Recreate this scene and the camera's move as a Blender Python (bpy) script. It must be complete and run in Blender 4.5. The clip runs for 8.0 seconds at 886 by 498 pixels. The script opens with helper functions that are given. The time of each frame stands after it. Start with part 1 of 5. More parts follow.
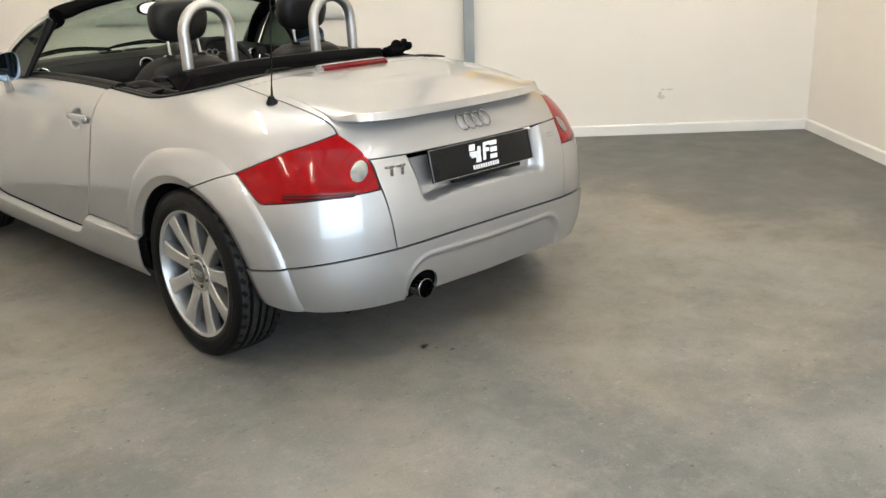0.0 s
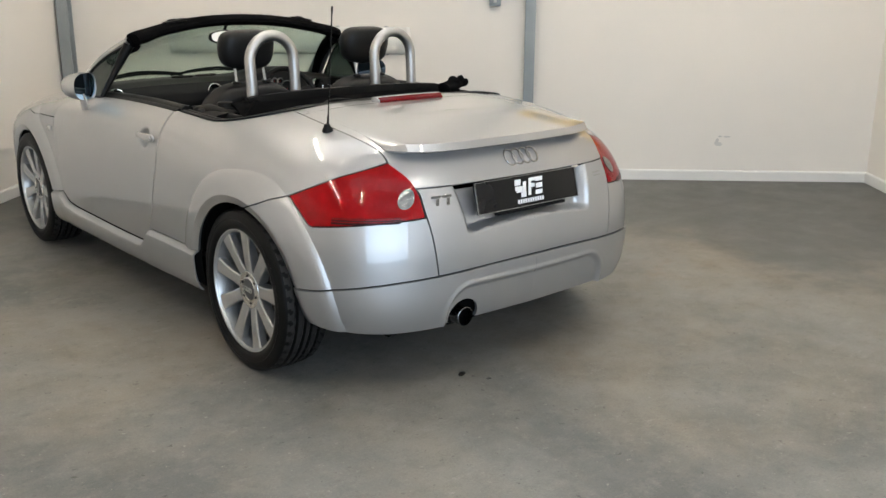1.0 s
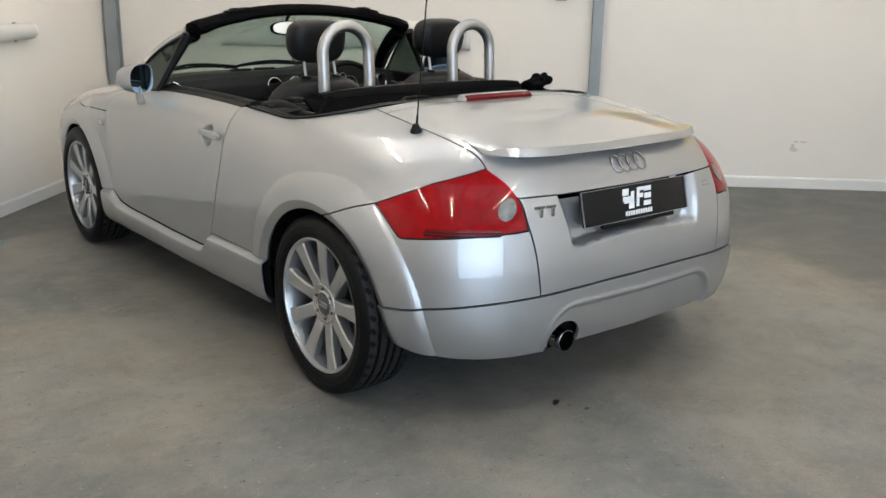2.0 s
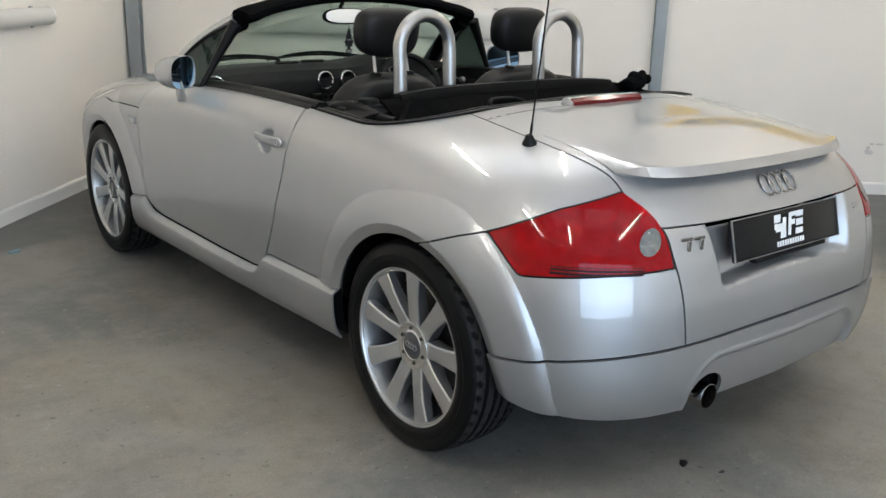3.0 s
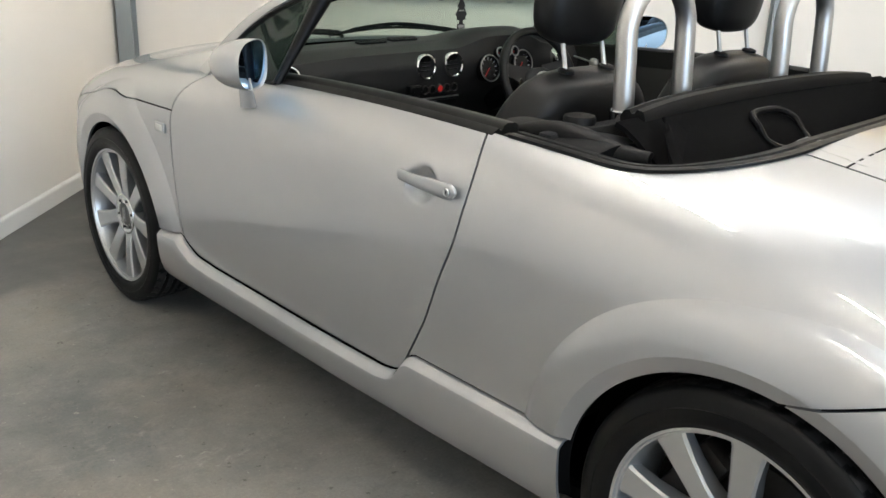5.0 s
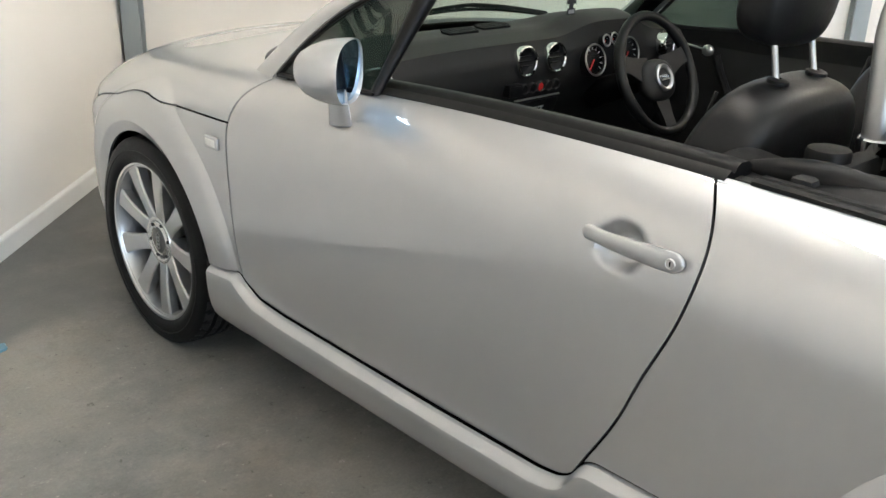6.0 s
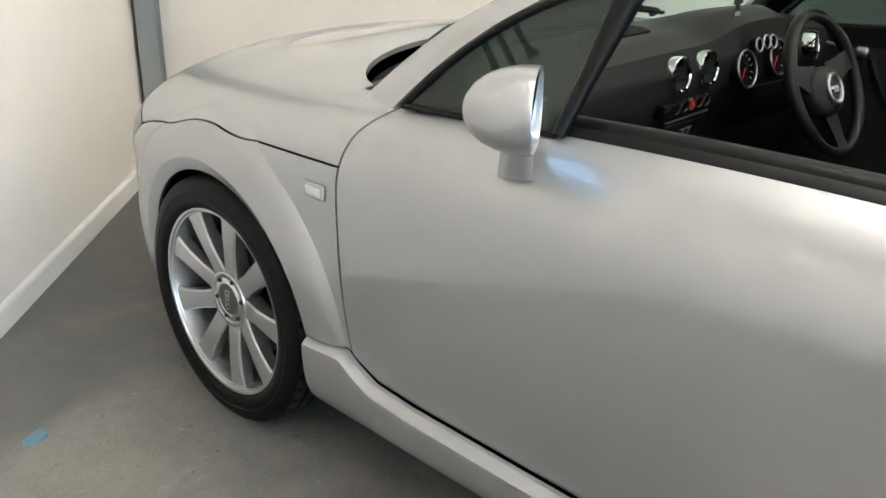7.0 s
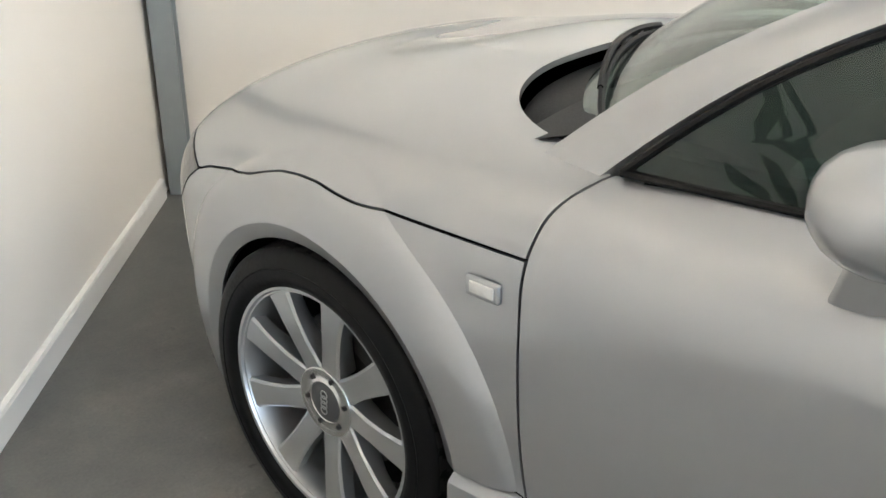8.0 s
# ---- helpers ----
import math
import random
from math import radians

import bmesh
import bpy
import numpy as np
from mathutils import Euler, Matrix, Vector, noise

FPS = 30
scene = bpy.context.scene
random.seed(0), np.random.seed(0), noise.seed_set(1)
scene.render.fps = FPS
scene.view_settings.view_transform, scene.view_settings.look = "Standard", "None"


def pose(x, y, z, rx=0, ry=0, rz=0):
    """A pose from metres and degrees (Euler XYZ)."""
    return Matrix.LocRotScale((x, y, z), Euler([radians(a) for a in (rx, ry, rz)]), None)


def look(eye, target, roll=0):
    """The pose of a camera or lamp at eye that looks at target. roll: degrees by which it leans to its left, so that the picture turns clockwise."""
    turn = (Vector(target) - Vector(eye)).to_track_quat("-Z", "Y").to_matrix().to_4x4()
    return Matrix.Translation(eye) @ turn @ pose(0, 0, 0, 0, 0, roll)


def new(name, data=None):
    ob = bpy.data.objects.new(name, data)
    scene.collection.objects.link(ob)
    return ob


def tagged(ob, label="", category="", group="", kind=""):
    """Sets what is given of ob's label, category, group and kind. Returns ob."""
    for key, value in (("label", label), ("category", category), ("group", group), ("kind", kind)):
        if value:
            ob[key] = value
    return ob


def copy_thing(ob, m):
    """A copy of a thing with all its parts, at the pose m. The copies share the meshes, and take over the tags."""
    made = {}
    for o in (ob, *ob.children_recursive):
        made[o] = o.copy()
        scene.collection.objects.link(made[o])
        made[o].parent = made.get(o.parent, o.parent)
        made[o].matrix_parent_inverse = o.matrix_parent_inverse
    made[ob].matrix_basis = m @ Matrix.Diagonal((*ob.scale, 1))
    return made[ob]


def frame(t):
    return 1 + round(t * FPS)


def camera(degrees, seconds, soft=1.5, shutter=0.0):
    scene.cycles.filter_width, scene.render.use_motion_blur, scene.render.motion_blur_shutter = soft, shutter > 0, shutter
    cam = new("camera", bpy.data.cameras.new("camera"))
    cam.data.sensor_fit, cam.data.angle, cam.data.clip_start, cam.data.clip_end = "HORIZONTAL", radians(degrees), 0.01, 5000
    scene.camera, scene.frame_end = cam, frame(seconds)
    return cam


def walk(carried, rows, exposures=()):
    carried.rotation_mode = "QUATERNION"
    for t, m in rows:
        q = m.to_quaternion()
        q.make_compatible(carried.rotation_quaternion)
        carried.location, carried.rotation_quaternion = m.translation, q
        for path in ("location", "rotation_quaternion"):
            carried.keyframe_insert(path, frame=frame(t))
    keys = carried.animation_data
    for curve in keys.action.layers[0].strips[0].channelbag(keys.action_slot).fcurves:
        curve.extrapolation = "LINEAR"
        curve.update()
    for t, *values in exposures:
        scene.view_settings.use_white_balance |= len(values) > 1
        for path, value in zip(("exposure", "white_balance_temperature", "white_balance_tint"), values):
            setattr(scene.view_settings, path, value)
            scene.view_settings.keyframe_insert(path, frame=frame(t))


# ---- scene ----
cam = camera(51.6, 8.0)
PATH = [
    (0, (-2.381, -2.889, 1.411), (-1.059, -1.523, 0.79), -1.7),
    (0.5, (-2.441, -2.98, 1.434), (-1.141, -1.559, 0.896), 0.0),
    (1, (-2.405, -2.995, 1.413), (-1.159, -1.528, 0.87), 0.3),
    (1.5, (-2.396, -2.835, 1.39), (-1.183, -1.341, 0.846), 0.6),
    (3, (-2.326, -1.983, 1.359), (-1.12, -0.494, 0.785), 1.6),
    (3.5, (-2.291, -1.627, 1.36), (-1.077, -0.154, 0.763), 1.6),
    (4, (-2.226, -1.311, 1.328), (-0.995, 0.142, 0.718), 2.0),
    (4.5, (-2.114, -0.977, 1.324), (-0.868, 0.452, 0.687), 2.1),
    (5, (-2.084, -0.631, 1.321), (-0.816, 0.765, 0.656), 2.0),
    (6.5, (-1.943, 0.333, 1.312), (-0.642, 1.647, 0.55), 1.4),
    (7, (-1.919, 0.639, 1.304), (-0.599, 1.929, 0.533), 0.8),
    (7.5, (-1.816, 0.967, 1.302), (-0.492, 2.237, 0.505), 0.6),
    (8, (-1.757, 1.284, 1.293), (-0.417, 2.517, 0.466), 0.4),
]
walk(cam, [(t, look(eye, target, roll)) for t, eye, target, roll in PATH],
     [(0, .78, 7050, 12), (.5, .51, 6850, 12), (1.5, .43, 6550, 12), (3.5, .39, 6200, 11), (4.5, .69, 6300, 11), (5, .90, 6350, 11), (6.5, 1.08, 6350, 11), (8, 1.02, 6300, 11)])

# ---- world, daylight and lamps ----
WARM, COOL = (1.0, 0.93, 0.82), (0.64, 0.81, 1.0)
world = bpy.data.worlds.new("world")
scene.world = world
world.use_nodes = True
_n = world.node_tree.nodes
_sky = _n.new("ShaderNodeTexSky")
_sky.sky_type, _sky.sun_disc = "NISHITA", False
_sky.sun_elevation, _sky.sun_rotation = radians(38), radians(150)
world.node_tree.links.new(_sky.outputs[0], _n["Background"].inputs[0])
_n["Background"].inputs[1].default_value = 0.12

sun = new("sun", bpy.data.lights.new("sun", "SUN"))
sun.data.energy, sun.data.angle, sun.data.color = 2.5, radians(0.5), (1, .96, .9)
sun.matrix_world = pose(0, 0, 20, 52, 0, -150)

# ---- the room's plan: four walls round a slightly skewed rectangle ----
CORNER_AB = Vector((0.026, 4.407))
CORNER_BC = Vector((4.611, 0.211))
DIR_A = Vector((-0.7085, -0.7057))
CORNER_AD = CORNER_AB + DIR_A * 8.0
CORNER_CD = CORNER_BC + Vector((-0.678, -0.734)) * 7.8
HEIGHT = 3.3


def on_b(along, off, z):
    """A point on the far wall: metres from its near-side corner, metres out into the room, height."""
    d = (CORNER_BC - CORNER_AB).normalized()
    p = CORNER_AB + d * along + Vector((d.y, -d.x)) * off
    return Vector((p.x, p.y, z))


def on_a(along, off, z):
    d = DIR_A.normalized()
    p = CORNER_AB + d * along + Vector((-d.y, d.x)) * off
    return Vector((p.x, p.y, z))


# daylight at the open shutter behind the camera
_d = (CORNER_CD - CORNER_AD).normalized()
_mid = CORNER_AD + _d * 4.75
DOOR_HALF = 1.6
_in = Vector((-_d.y, _d.x))
if _in.dot(CORNER_AB - _mid) < 0:
    _in = -_in
day = new("daylight", bpy.data.lights.new("daylight", "AREA"))
day.data.shape, day.data.size, day.data.size_y = "RECTANGLE", 3.1, 2.8
day.data.energy, day.data.color = 74, COOL
day.matrix_world = look((_mid.x + _in.x * .03, _mid.y + _in.y * .03, 1.45), (_mid.x + _in.x * 4, _mid.y + _in.y * 4, 1.4))

# the sky's light in the two rooflights: metres along the far wall and along the near-side wall
ROOFLIGHTS = ((3.30, 2.45, 3.0, 1.30), (4.0, 5.05, 3.2, .95))


def plan(b, a):
    return CORNER_AB + (CORNER_BC - CORNER_AB).normalized() * b + DIR_A.normalized() * a


for _b, _a, _wb, _wa in ROOFLIGHTS:
    _p = plan(_b, _a)
    _lamp = new("rooflight_sky", bpy.data.lights.new("rooflight_sky", "AREA"))
    _lamp.data.shape, _lamp.data.size, _lamp.data.size_y = "RECTANGLE", _wb, _wa
    _lamp.data.energy, _lamp.data.color = 2.7 * _wb * _wa, (.74, .87, 1.0)
    _q = math.degrees(math.atan2(CORNER_BC.y - CORNER_AB.y, CORNER_BC.x - CORNER_AB.x))
    _lamp.matrix_world = pose(_p.x, _p.y, HEIGHT + .11, 0, 0, _q)


# ---- materials ----
def node_mat(name, color, rough=0.5, metal=0.0, coat=0.0, bump=0.0, scale=30.0, vary=0.0, vary_scale=4.0, spec=0.5, alpha=1.0):
    """A principled material with colour variation at two scales and fine relief."""
    m = bpy.data.materials.new(name)
    m.use_nodes = True
    nt = m.node_tree
    b = nt.nodes["Principled BSDF"]
    b.inputs["Base Color"].default_value = (*color, 1)
    b.inputs["Roughness"].default_value, b.inputs["Metallic"].default_value = rough, metal
    b.inputs["Coat Weight"].default_value, b.inputs["Coat Roughness"].default_value = coat, 0.03
    b.inputs["Specular IOR Level"].default_value = spec
    if vary or bump:
        co = nt.nodes.new("ShaderNodeTexCoord")
        big, fine = nt.nodes.new("ShaderNodeTexNoise"), nt.nodes.new("ShaderNodeTexNoise")
        for t, s, d in ((big, vary_scale, 5), (fine, scale, 3)):
            t.inputs["Scale"].default_value, t.inputs["Detail"].default_value = s, d
            nt.links.new(co.outputs["Object"], t.inputs["Vector"])
        if vary:
            mix = nt.nodes.new("ShaderNodeMath")
            mix.operation = "MULTIPLY_ADD"
            mix.inputs[1].default_value, mix.inputs[2].default_value = 2 * vary, 1 - vary
            nt.links.new(big.outputs["Fac"], mix.inputs[0])
            hsv = nt.nodes.new("ShaderNodeHueSaturation")
            hsv.inputs["Color"].default_value = (*color, 1)
            nt.links.new(mix.outputs[0], hsv.inputs["Value"])
            nt.links.new(hsv.outputs[0], b.inputs["Base Color"])
            rr = nt.nodes.new("ShaderNodeMath")
            rr.operation = "MULTIPLY_ADD"
            rr.inputs[1].default_value, rr.inputs[2].default_value = rough * .5, rough * .75
            nt.links.new(fine.outputs["Fac"], rr.inputs[0])
            nt.links.new(rr.outputs[0], b.inputs["Roughness"])
        if bump:
            bp = nt.nodes.new("ShaderNodeBump")
            bp.inputs["Strength"].default_value, bp.inputs["Distance"].default_value = 1.0, bump
            nt.links.new(fine.outputs["Fac"], bp.inputs["Height"])
            nt.links.new(bp.outputs[0], b.inputs["Normal"])
    return m


def glow_mat(name, color, strength):
    m = bpy.data.materials.new(name)
    m.use_nodes = True
    b = m.node_tree.nodes["Principled BSDF"]
    b.inputs["Base Color"].default_value = (*color, 1)
    b.inputs["Emission Color"].default_value, b.inputs["Emission Strength"].default_value = (*color, 1), strength
    return m


def glass_mat(name, color, rough=0.0, see=0.85):
    """Thin clear glass: a see-through pane under a sharp gloss."""
    m = bpy.data.materials.new(name)
    m.use_nodes = True
    nt = m.node_tree
    nt.nodes.remove(nt.nodes["Principled BSDF"])
    tr, gl, mx, fr, pw, ma = (nt.nodes.new(k) for k in ("ShaderNodeBsdfTransparent", "ShaderNodeBsdfGlossy", "ShaderNodeMixShader", "ShaderNodeLayerWeight", "ShaderNodeMath", "ShaderNodeMath"))
    tr.inputs[0].default_value = (*color, 1)
    gl.inputs["Roughness"].default_value = rough
    fr.inputs["Blend"].default_value = .5
    pw.operation, ma.operation = "POWER", "MULTIPLY_ADD"
    pw.inputs[1].default_value, ma.inputs[1].default_value, ma.inputs[2].default_value = 4.5, .9, .04
    nt.links.new(fr.outputs["Facing"], pw.inputs[0])
    nt.links.new(pw.outputs[0], ma.inputs[0])
    nt.links.new(ma.outputs[0], mx.inputs[0])
    nt.links.new(tr.outputs[0], mx.inputs[1])
    nt.links.new(gl.outputs[0], mx.inputs[2])
    nt.links.new(mx.outputs[0], nt.nodes["Material Output"].inputs[0])
    return m


def paint_mat():
    """Silver metallic paint with fine flake under a clear coat."""
    m = node_mat("silver_paint", (.385, .392, .398), .45, .80, 1.0)
    nt = m.node_tree
    b = nt.nodes["Principled BSDF"]
    b.inputs["Coat IOR"].default_value, b.inputs["Coat Roughness"].default_value = 1.8, .03
    co, dust = nt.nodes.new("ShaderNodeTexCoord"), nt.nodes.new("ShaderNodeTexNoise")
    dust.inputs["Scale"].default_value, dust.inputs["Detail"].default_value = 3, 4
    nt.links.new(co.outputs["Object"], dust.inputs["Vector"])
    rr = nt.nodes.new("ShaderNodeMapRange")
    rr.inputs["To Min"].default_value, rr.inputs["To Max"].default_value = .41, .47
    nt.links.new(dust.outputs["Fac"], rr.inputs["Value"])
    nt.links.new(rr.outputs[0], b.inputs["Roughness"])
    return m


def floor_mat():
    """Grey floor paint over concrete: broad stains, brown worn patches, scuffs, grit."""
    m = node_mat("painted_concrete", (.165, .165, .16), .5)
    nt = m.node_tree
    b = nt.nodes["Principled BSDF"]
    co = nt.nodes.new("ShaderNodeTexCoord")

    def tex(scale, detail, rough=.6, dist=0.0, stretch=None):
        t = nt.nodes.new("ShaderNodeTexNoise")
        t.inputs["Scale"].default_value, t.inputs["Detail"].default_value = scale, detail
        t.inputs["Roughness"].default_value, t.inputs["Distortion"].default_value = rough, dist
        if stretch:
            mp = nt.nodes.new("ShaderNodeMapping")
            mp.inputs["Rotation"].default_value, mp.inputs["Scale"].default_value = (0, 0, radians(stretch[0])), (stretch[1], stretch[2], 1)
            nt.links.new(co.outputs["Object"], mp.inputs[0])
            nt.links.new(mp.outputs[0], t.inputs["Vector"])
        else:
            nt.links.new(co.outputs["Object"], t.inputs["Vector"])
        return t.outputs["Fac"]

    def ramp(fac, a, b_, ca, cb):
        r = nt.nodes.new("ShaderNodeValToRGB")
        r.color_ramp.elements[0].position, r.color_ramp.elements[1].position = a, b_
        r.color_ramp.elements[0].color, r.color_ramp.elements[1].color = (*ca, 1), (*cb, 1)
        nt.links.new(fac, r.inputs[0])
        return r.outputs[0]

    def mix(mode, fac, a, b_):
        x = nt.nodes.new("ShaderNodeMix")
        x.data_type, x.blend_type = "RGBA", mode
        if isinstance(fac, float):
            x.inputs[0].default_value = fac
        else:
            nt.links.new(fac, x.inputs[0])
        nt.links.new(a, x.inputs[6])
        nt.links.new(b_, x.inputs[7])
        return x.outputs[2]
    base = ramp(tex(.9, 9, .62), .38, .60, (.112, .117, .110), (.228, .222, .206))
    worn = ramp(tex(.75, 9, .66, .3), .44, .62, (0, 0, 0), (.9, .9, .9))
    brown = ramp(tex(3.5, 8, .65), .3, .7, (.175, .152, .122), (.270, .242, .200))
    col = mix("MIX", worn, base, brown)
    blotch = ramp(tex(8, 9, .78), .49, .62, (0, 0, 0), (.38, .38, .38))
    col = mix("MIX", blotch, col, ramp(tex(22, 5), .3, .7, (.205, .195, .172), (.285, .270, .240)))
    pale = ramp(tex(30, 3), .3, .7, (.30, .285, .255), (.38, .36, .33))
    scuff = ramp(tex(4.0, 9, .8, .3, (48, 1, 2.0)), .585, .70, (0, 0, 0), (.5, .5, .5))
    col = mix("MIX", scuff, col, pale)
    speck = ramp(tex(34, 3, .7), .655, .71, (0, 0, 0), (.7, .7, .7))
    col = mix("MIX", speck, col, pale)
    rust = ramp(tex(1.0, 9, .75, .3), .60, .74, (0, 0, 0), (.6, .6, .6))
    col = mix("MIX", rust, col, ramp(tex(11, 3), .3, .7, (.20, .125, .08), (.25, .18, .13)))
    dark = ramp(tex(13, 9, .8), .50, .70, (1, 1, 1), (.76, .76, .76))
    col = mix("MULTIPLY", 1.0, col, dark)
    pit = ramp(tex(24, 4, .7), .64, .69, (1, 1, 1), (.5, .49, .47))
    col = mix("MULTIPLY", 1.0, col, pit)
    # darker grey outside an oval and a small round, their edges broken by noise
    oval, far_, ragged, edge = (nt.nodes.new(k) for k in ("ShaderNodeMapping", "ShaderNodeVectorMath", "ShaderNodeMath", "ShaderNodeMapRange"))
    oval.inputs["Location"].default_value, oval.inputs["Scale"].default_value = (.16, .32, 0), (.42, .28, 0)
    nt.links.new(co.outputs["Object"], oval.inputs[0])
    far_.operation, ragged.operation = "LENGTH", "MULTIPLY_ADD"
    nt.links.new(oval.outputs[0], far_.inputs[0])
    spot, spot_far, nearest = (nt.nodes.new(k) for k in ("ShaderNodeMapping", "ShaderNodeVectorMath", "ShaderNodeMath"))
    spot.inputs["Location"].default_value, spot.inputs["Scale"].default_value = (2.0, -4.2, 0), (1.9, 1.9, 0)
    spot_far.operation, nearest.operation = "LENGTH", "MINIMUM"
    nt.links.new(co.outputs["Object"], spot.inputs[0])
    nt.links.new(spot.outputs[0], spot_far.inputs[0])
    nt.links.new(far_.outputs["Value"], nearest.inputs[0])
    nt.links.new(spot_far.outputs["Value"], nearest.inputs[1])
    nt.links.new(tex(1.3, 8, .65), ragged.inputs[0])
    ragged.inputs[1].default_value = 1.2
    nt.links.new(nearest.outputs[0], ragged.inputs[2])
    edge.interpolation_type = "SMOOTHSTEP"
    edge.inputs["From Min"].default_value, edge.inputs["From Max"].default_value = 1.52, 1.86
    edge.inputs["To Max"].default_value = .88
    nt.links.new(ragged.outputs[0], edge.inputs["Value"])
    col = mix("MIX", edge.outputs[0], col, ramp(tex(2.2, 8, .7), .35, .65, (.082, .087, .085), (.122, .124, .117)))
    col = mix("MULTIPLY", 1.0, col, ramp(tex(120, 4, .75), .34, .66, (.80, .80, .79), (1, 1, 1)))
    tone = nt.nodes.new("ShaderNodeHueSaturation")
    tone.inputs["Value"].default_value = 1.06
    nt.links.new(col, tone.inputs["Color"])
    nt.links.new(tone.outputs[0], b.inputs["Base Color"])
    rr = nt.nodes.new("ShaderNodeMapRange")
    rr.inputs["To Min"].default_value, rr.inputs["To Max"].default_value = .38, .68
    nt.links.new(tex(5, 6), rr.inputs["Value"])
    nt.links.new(rr.outputs[0], b.inputs["Roughness"])
    bp = nt.nodes.new("ShaderNodeBump")
    bp.inputs["Strength"].default_value, bp.inputs["Distance"].default_value = .5, .0016
    nt.links.new(tex(70, 6, .7), bp.inputs["Height"])
    nt.links.new(bp.outputs[0], b.inputs["Normal"])
    return m


PAINT = paint_mat()
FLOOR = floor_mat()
WALL = node_mat("white_wall_paint", (.83, .79, .73), .75, 0, 0, .0012, 9, .04, 1.3)
SKIRT = node_mat("skirting_paint", (.80, .79, .76), .45, 0, 0, .0004, 25, .05, 6)
STEEL = node_mat("grey_steel_paint", (.27, .30, .31), .42, .1, 0, .0006, 60, .14, 5)
CEIL = node_mat("ceiling_board", (.86, .85, .83), .8, 0, 0, .0005, 40, .04, 2)
RUBBER = node_mat("tyre_rubber", (.0035, .0035, .0035), .44, 0, 0, .0002, 120, .25, 14, .14)
TREAD = node_mat("dusty_tyre_tread", (.022, .021, .020), .7, 0, 0, .0003, 150, .3, 20, .2)
BLACK = node_mat("black_trim_plastic", (.0045, .0045, .0047), .45, 0, 0, .0001, 300, .15, 12, .13)
SEAL = node_mat("black_rubber_seal", (.0045, .0045, .0045), .45, 0, 0, 0, 50, .1, 10, .18)
# near-black, with the shade of hollows put into the colour
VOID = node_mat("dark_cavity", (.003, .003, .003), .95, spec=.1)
DASH = node_mat("soft_touch_dashboard", (.0095, .0095, .0095), .55, 0, 0, .00015, 420, .12, 9, .28)
LEATHER = node_mat("black_leather", (.007, .007, .007), .40, 0, 0, .0003, 190, .18, 8, .24)
CLOTH = node_mat("black_canvas", (.0032, .0032, .0034), .9, 0, 0, .0002, 500, .2, 14, .03)
CANVAS = node_mat("worn_canvas", (.013, .013, .0135), .9, 0, 0, .0004, 420, .25, 9, .1)
CARPET = node_mat("black_carpet", (.006, .006, .006), .95, 0, 0, .002, 300)
ALLOY = node_mat("alloy_wheel_lacquer", (.50, .51, .515), .34, .85, .6, .0001, 400, .05, 30)
DUSTY = node_mat("brake_dust_metal", (.05, .047, .045), .6, .7, 0, .0006, 90, .2, 25)
BRUSHED = node_mat("brushed_aluminium", (.46, .46, .455), .40, 1.0, 0, .00015, 350, .06, 22)
CHROME = node_mat("chrome", (.82, .82, .82), .06, 1.0)
DARK_CHROME = node_mat("dulled_chrome", (.36, .35, .335), .14, 1.0)
POLISHED = node_mat("turned_aluminium", (.72, .72, .71), .24, 1.0, 0, .00008, 300, .08, 40)
MIRROR = node_mat("mirror_glass", (.86, .88, .90), .01, 1.0)
BLUE_MIRROR = node_mat("blue_tinted_mirror_glass", (.42, .64, .90), .01, 1.0)
GLASS = glass_mat("windscreen_glass", (.80, .88, .84))
SMOKED = glass_mat("quarter_glass", (.50, .60, .55))
RED_LENS = glass_mat("red_lamp_lens", (.88, .008, .014), .01)
_nt = RED_LENS.node_tree
_body, _mx = _nt.nodes.new("ShaderNodeBsdfPrincipled"), _nt.nodes.new("ShaderNodeMixShader")
_body.inputs["Roughness"].default_value = .10
_body.inputs["Specular IOR Level"].default_value = .1
_mx.inputs[0].default_value = .45
_co, _no, _ra = (_nt.nodes.new(k) for k in ("ShaderNodeTexCoord", "ShaderNodeTexNoise", "ShaderNodeValToRGB"))
_no.inputs["Scale"].default_value, _no.inputs["Detail"].default_value, _no.inputs["Distortion"].default_value = 26, 2, .0
_ra.color_ramp.elements[0].position, _ra.color_ramp.elements[1].position = .40, .66
_ra.color_ramp.elements[0].color, _ra.color_ramp.elements[1].color = (.48, .002, .005, 1), (.56, .003, .008, 1)
_nt.links.new(_co.outputs["Object"], _no.inputs["Vector"])
_nt.links.new(_no.outputs["Fac"], _ra.inputs[0])
_nt.links.new(_ra.outputs[0], _body.inputs["Base Color"])
_old = _nt.nodes["Material Output"].inputs[0].links[0].from_socket
_nt.links.new(_old, _mx.inputs[1])
_nt.links.new(_body.outputs[0], _mx.inputs[2])
_nt.links.new(_mx.outputs[0], _nt.nodes["Material Output"].inputs[0])
_nt = SMOKED.node_tree
for _node in _nt.nodes:
    if _node.type == "MATH" and _node.operation == "MULTIPLY_ADD":
        _node.inputs[2].default_value = .085
_body, _mx = _nt.nodes.new("ShaderNodeBsdfDiffuse"), _nt.nodes.new("ShaderNodeMixShader")
_body.inputs["Color"].default_value, _mx.inputs[0].default_value = (.016, .027, .021, 1), .50
_nt.links.new(_nt.nodes["Material Output"].inputs[0].links[0].from_socket, _mx.inputs[1])
_nt.links.new(_body.outputs[0], _mx.inputs[2])
_nt.links.new(_mx.outputs[0], _nt.nodes["Material Output"].inputs[0])
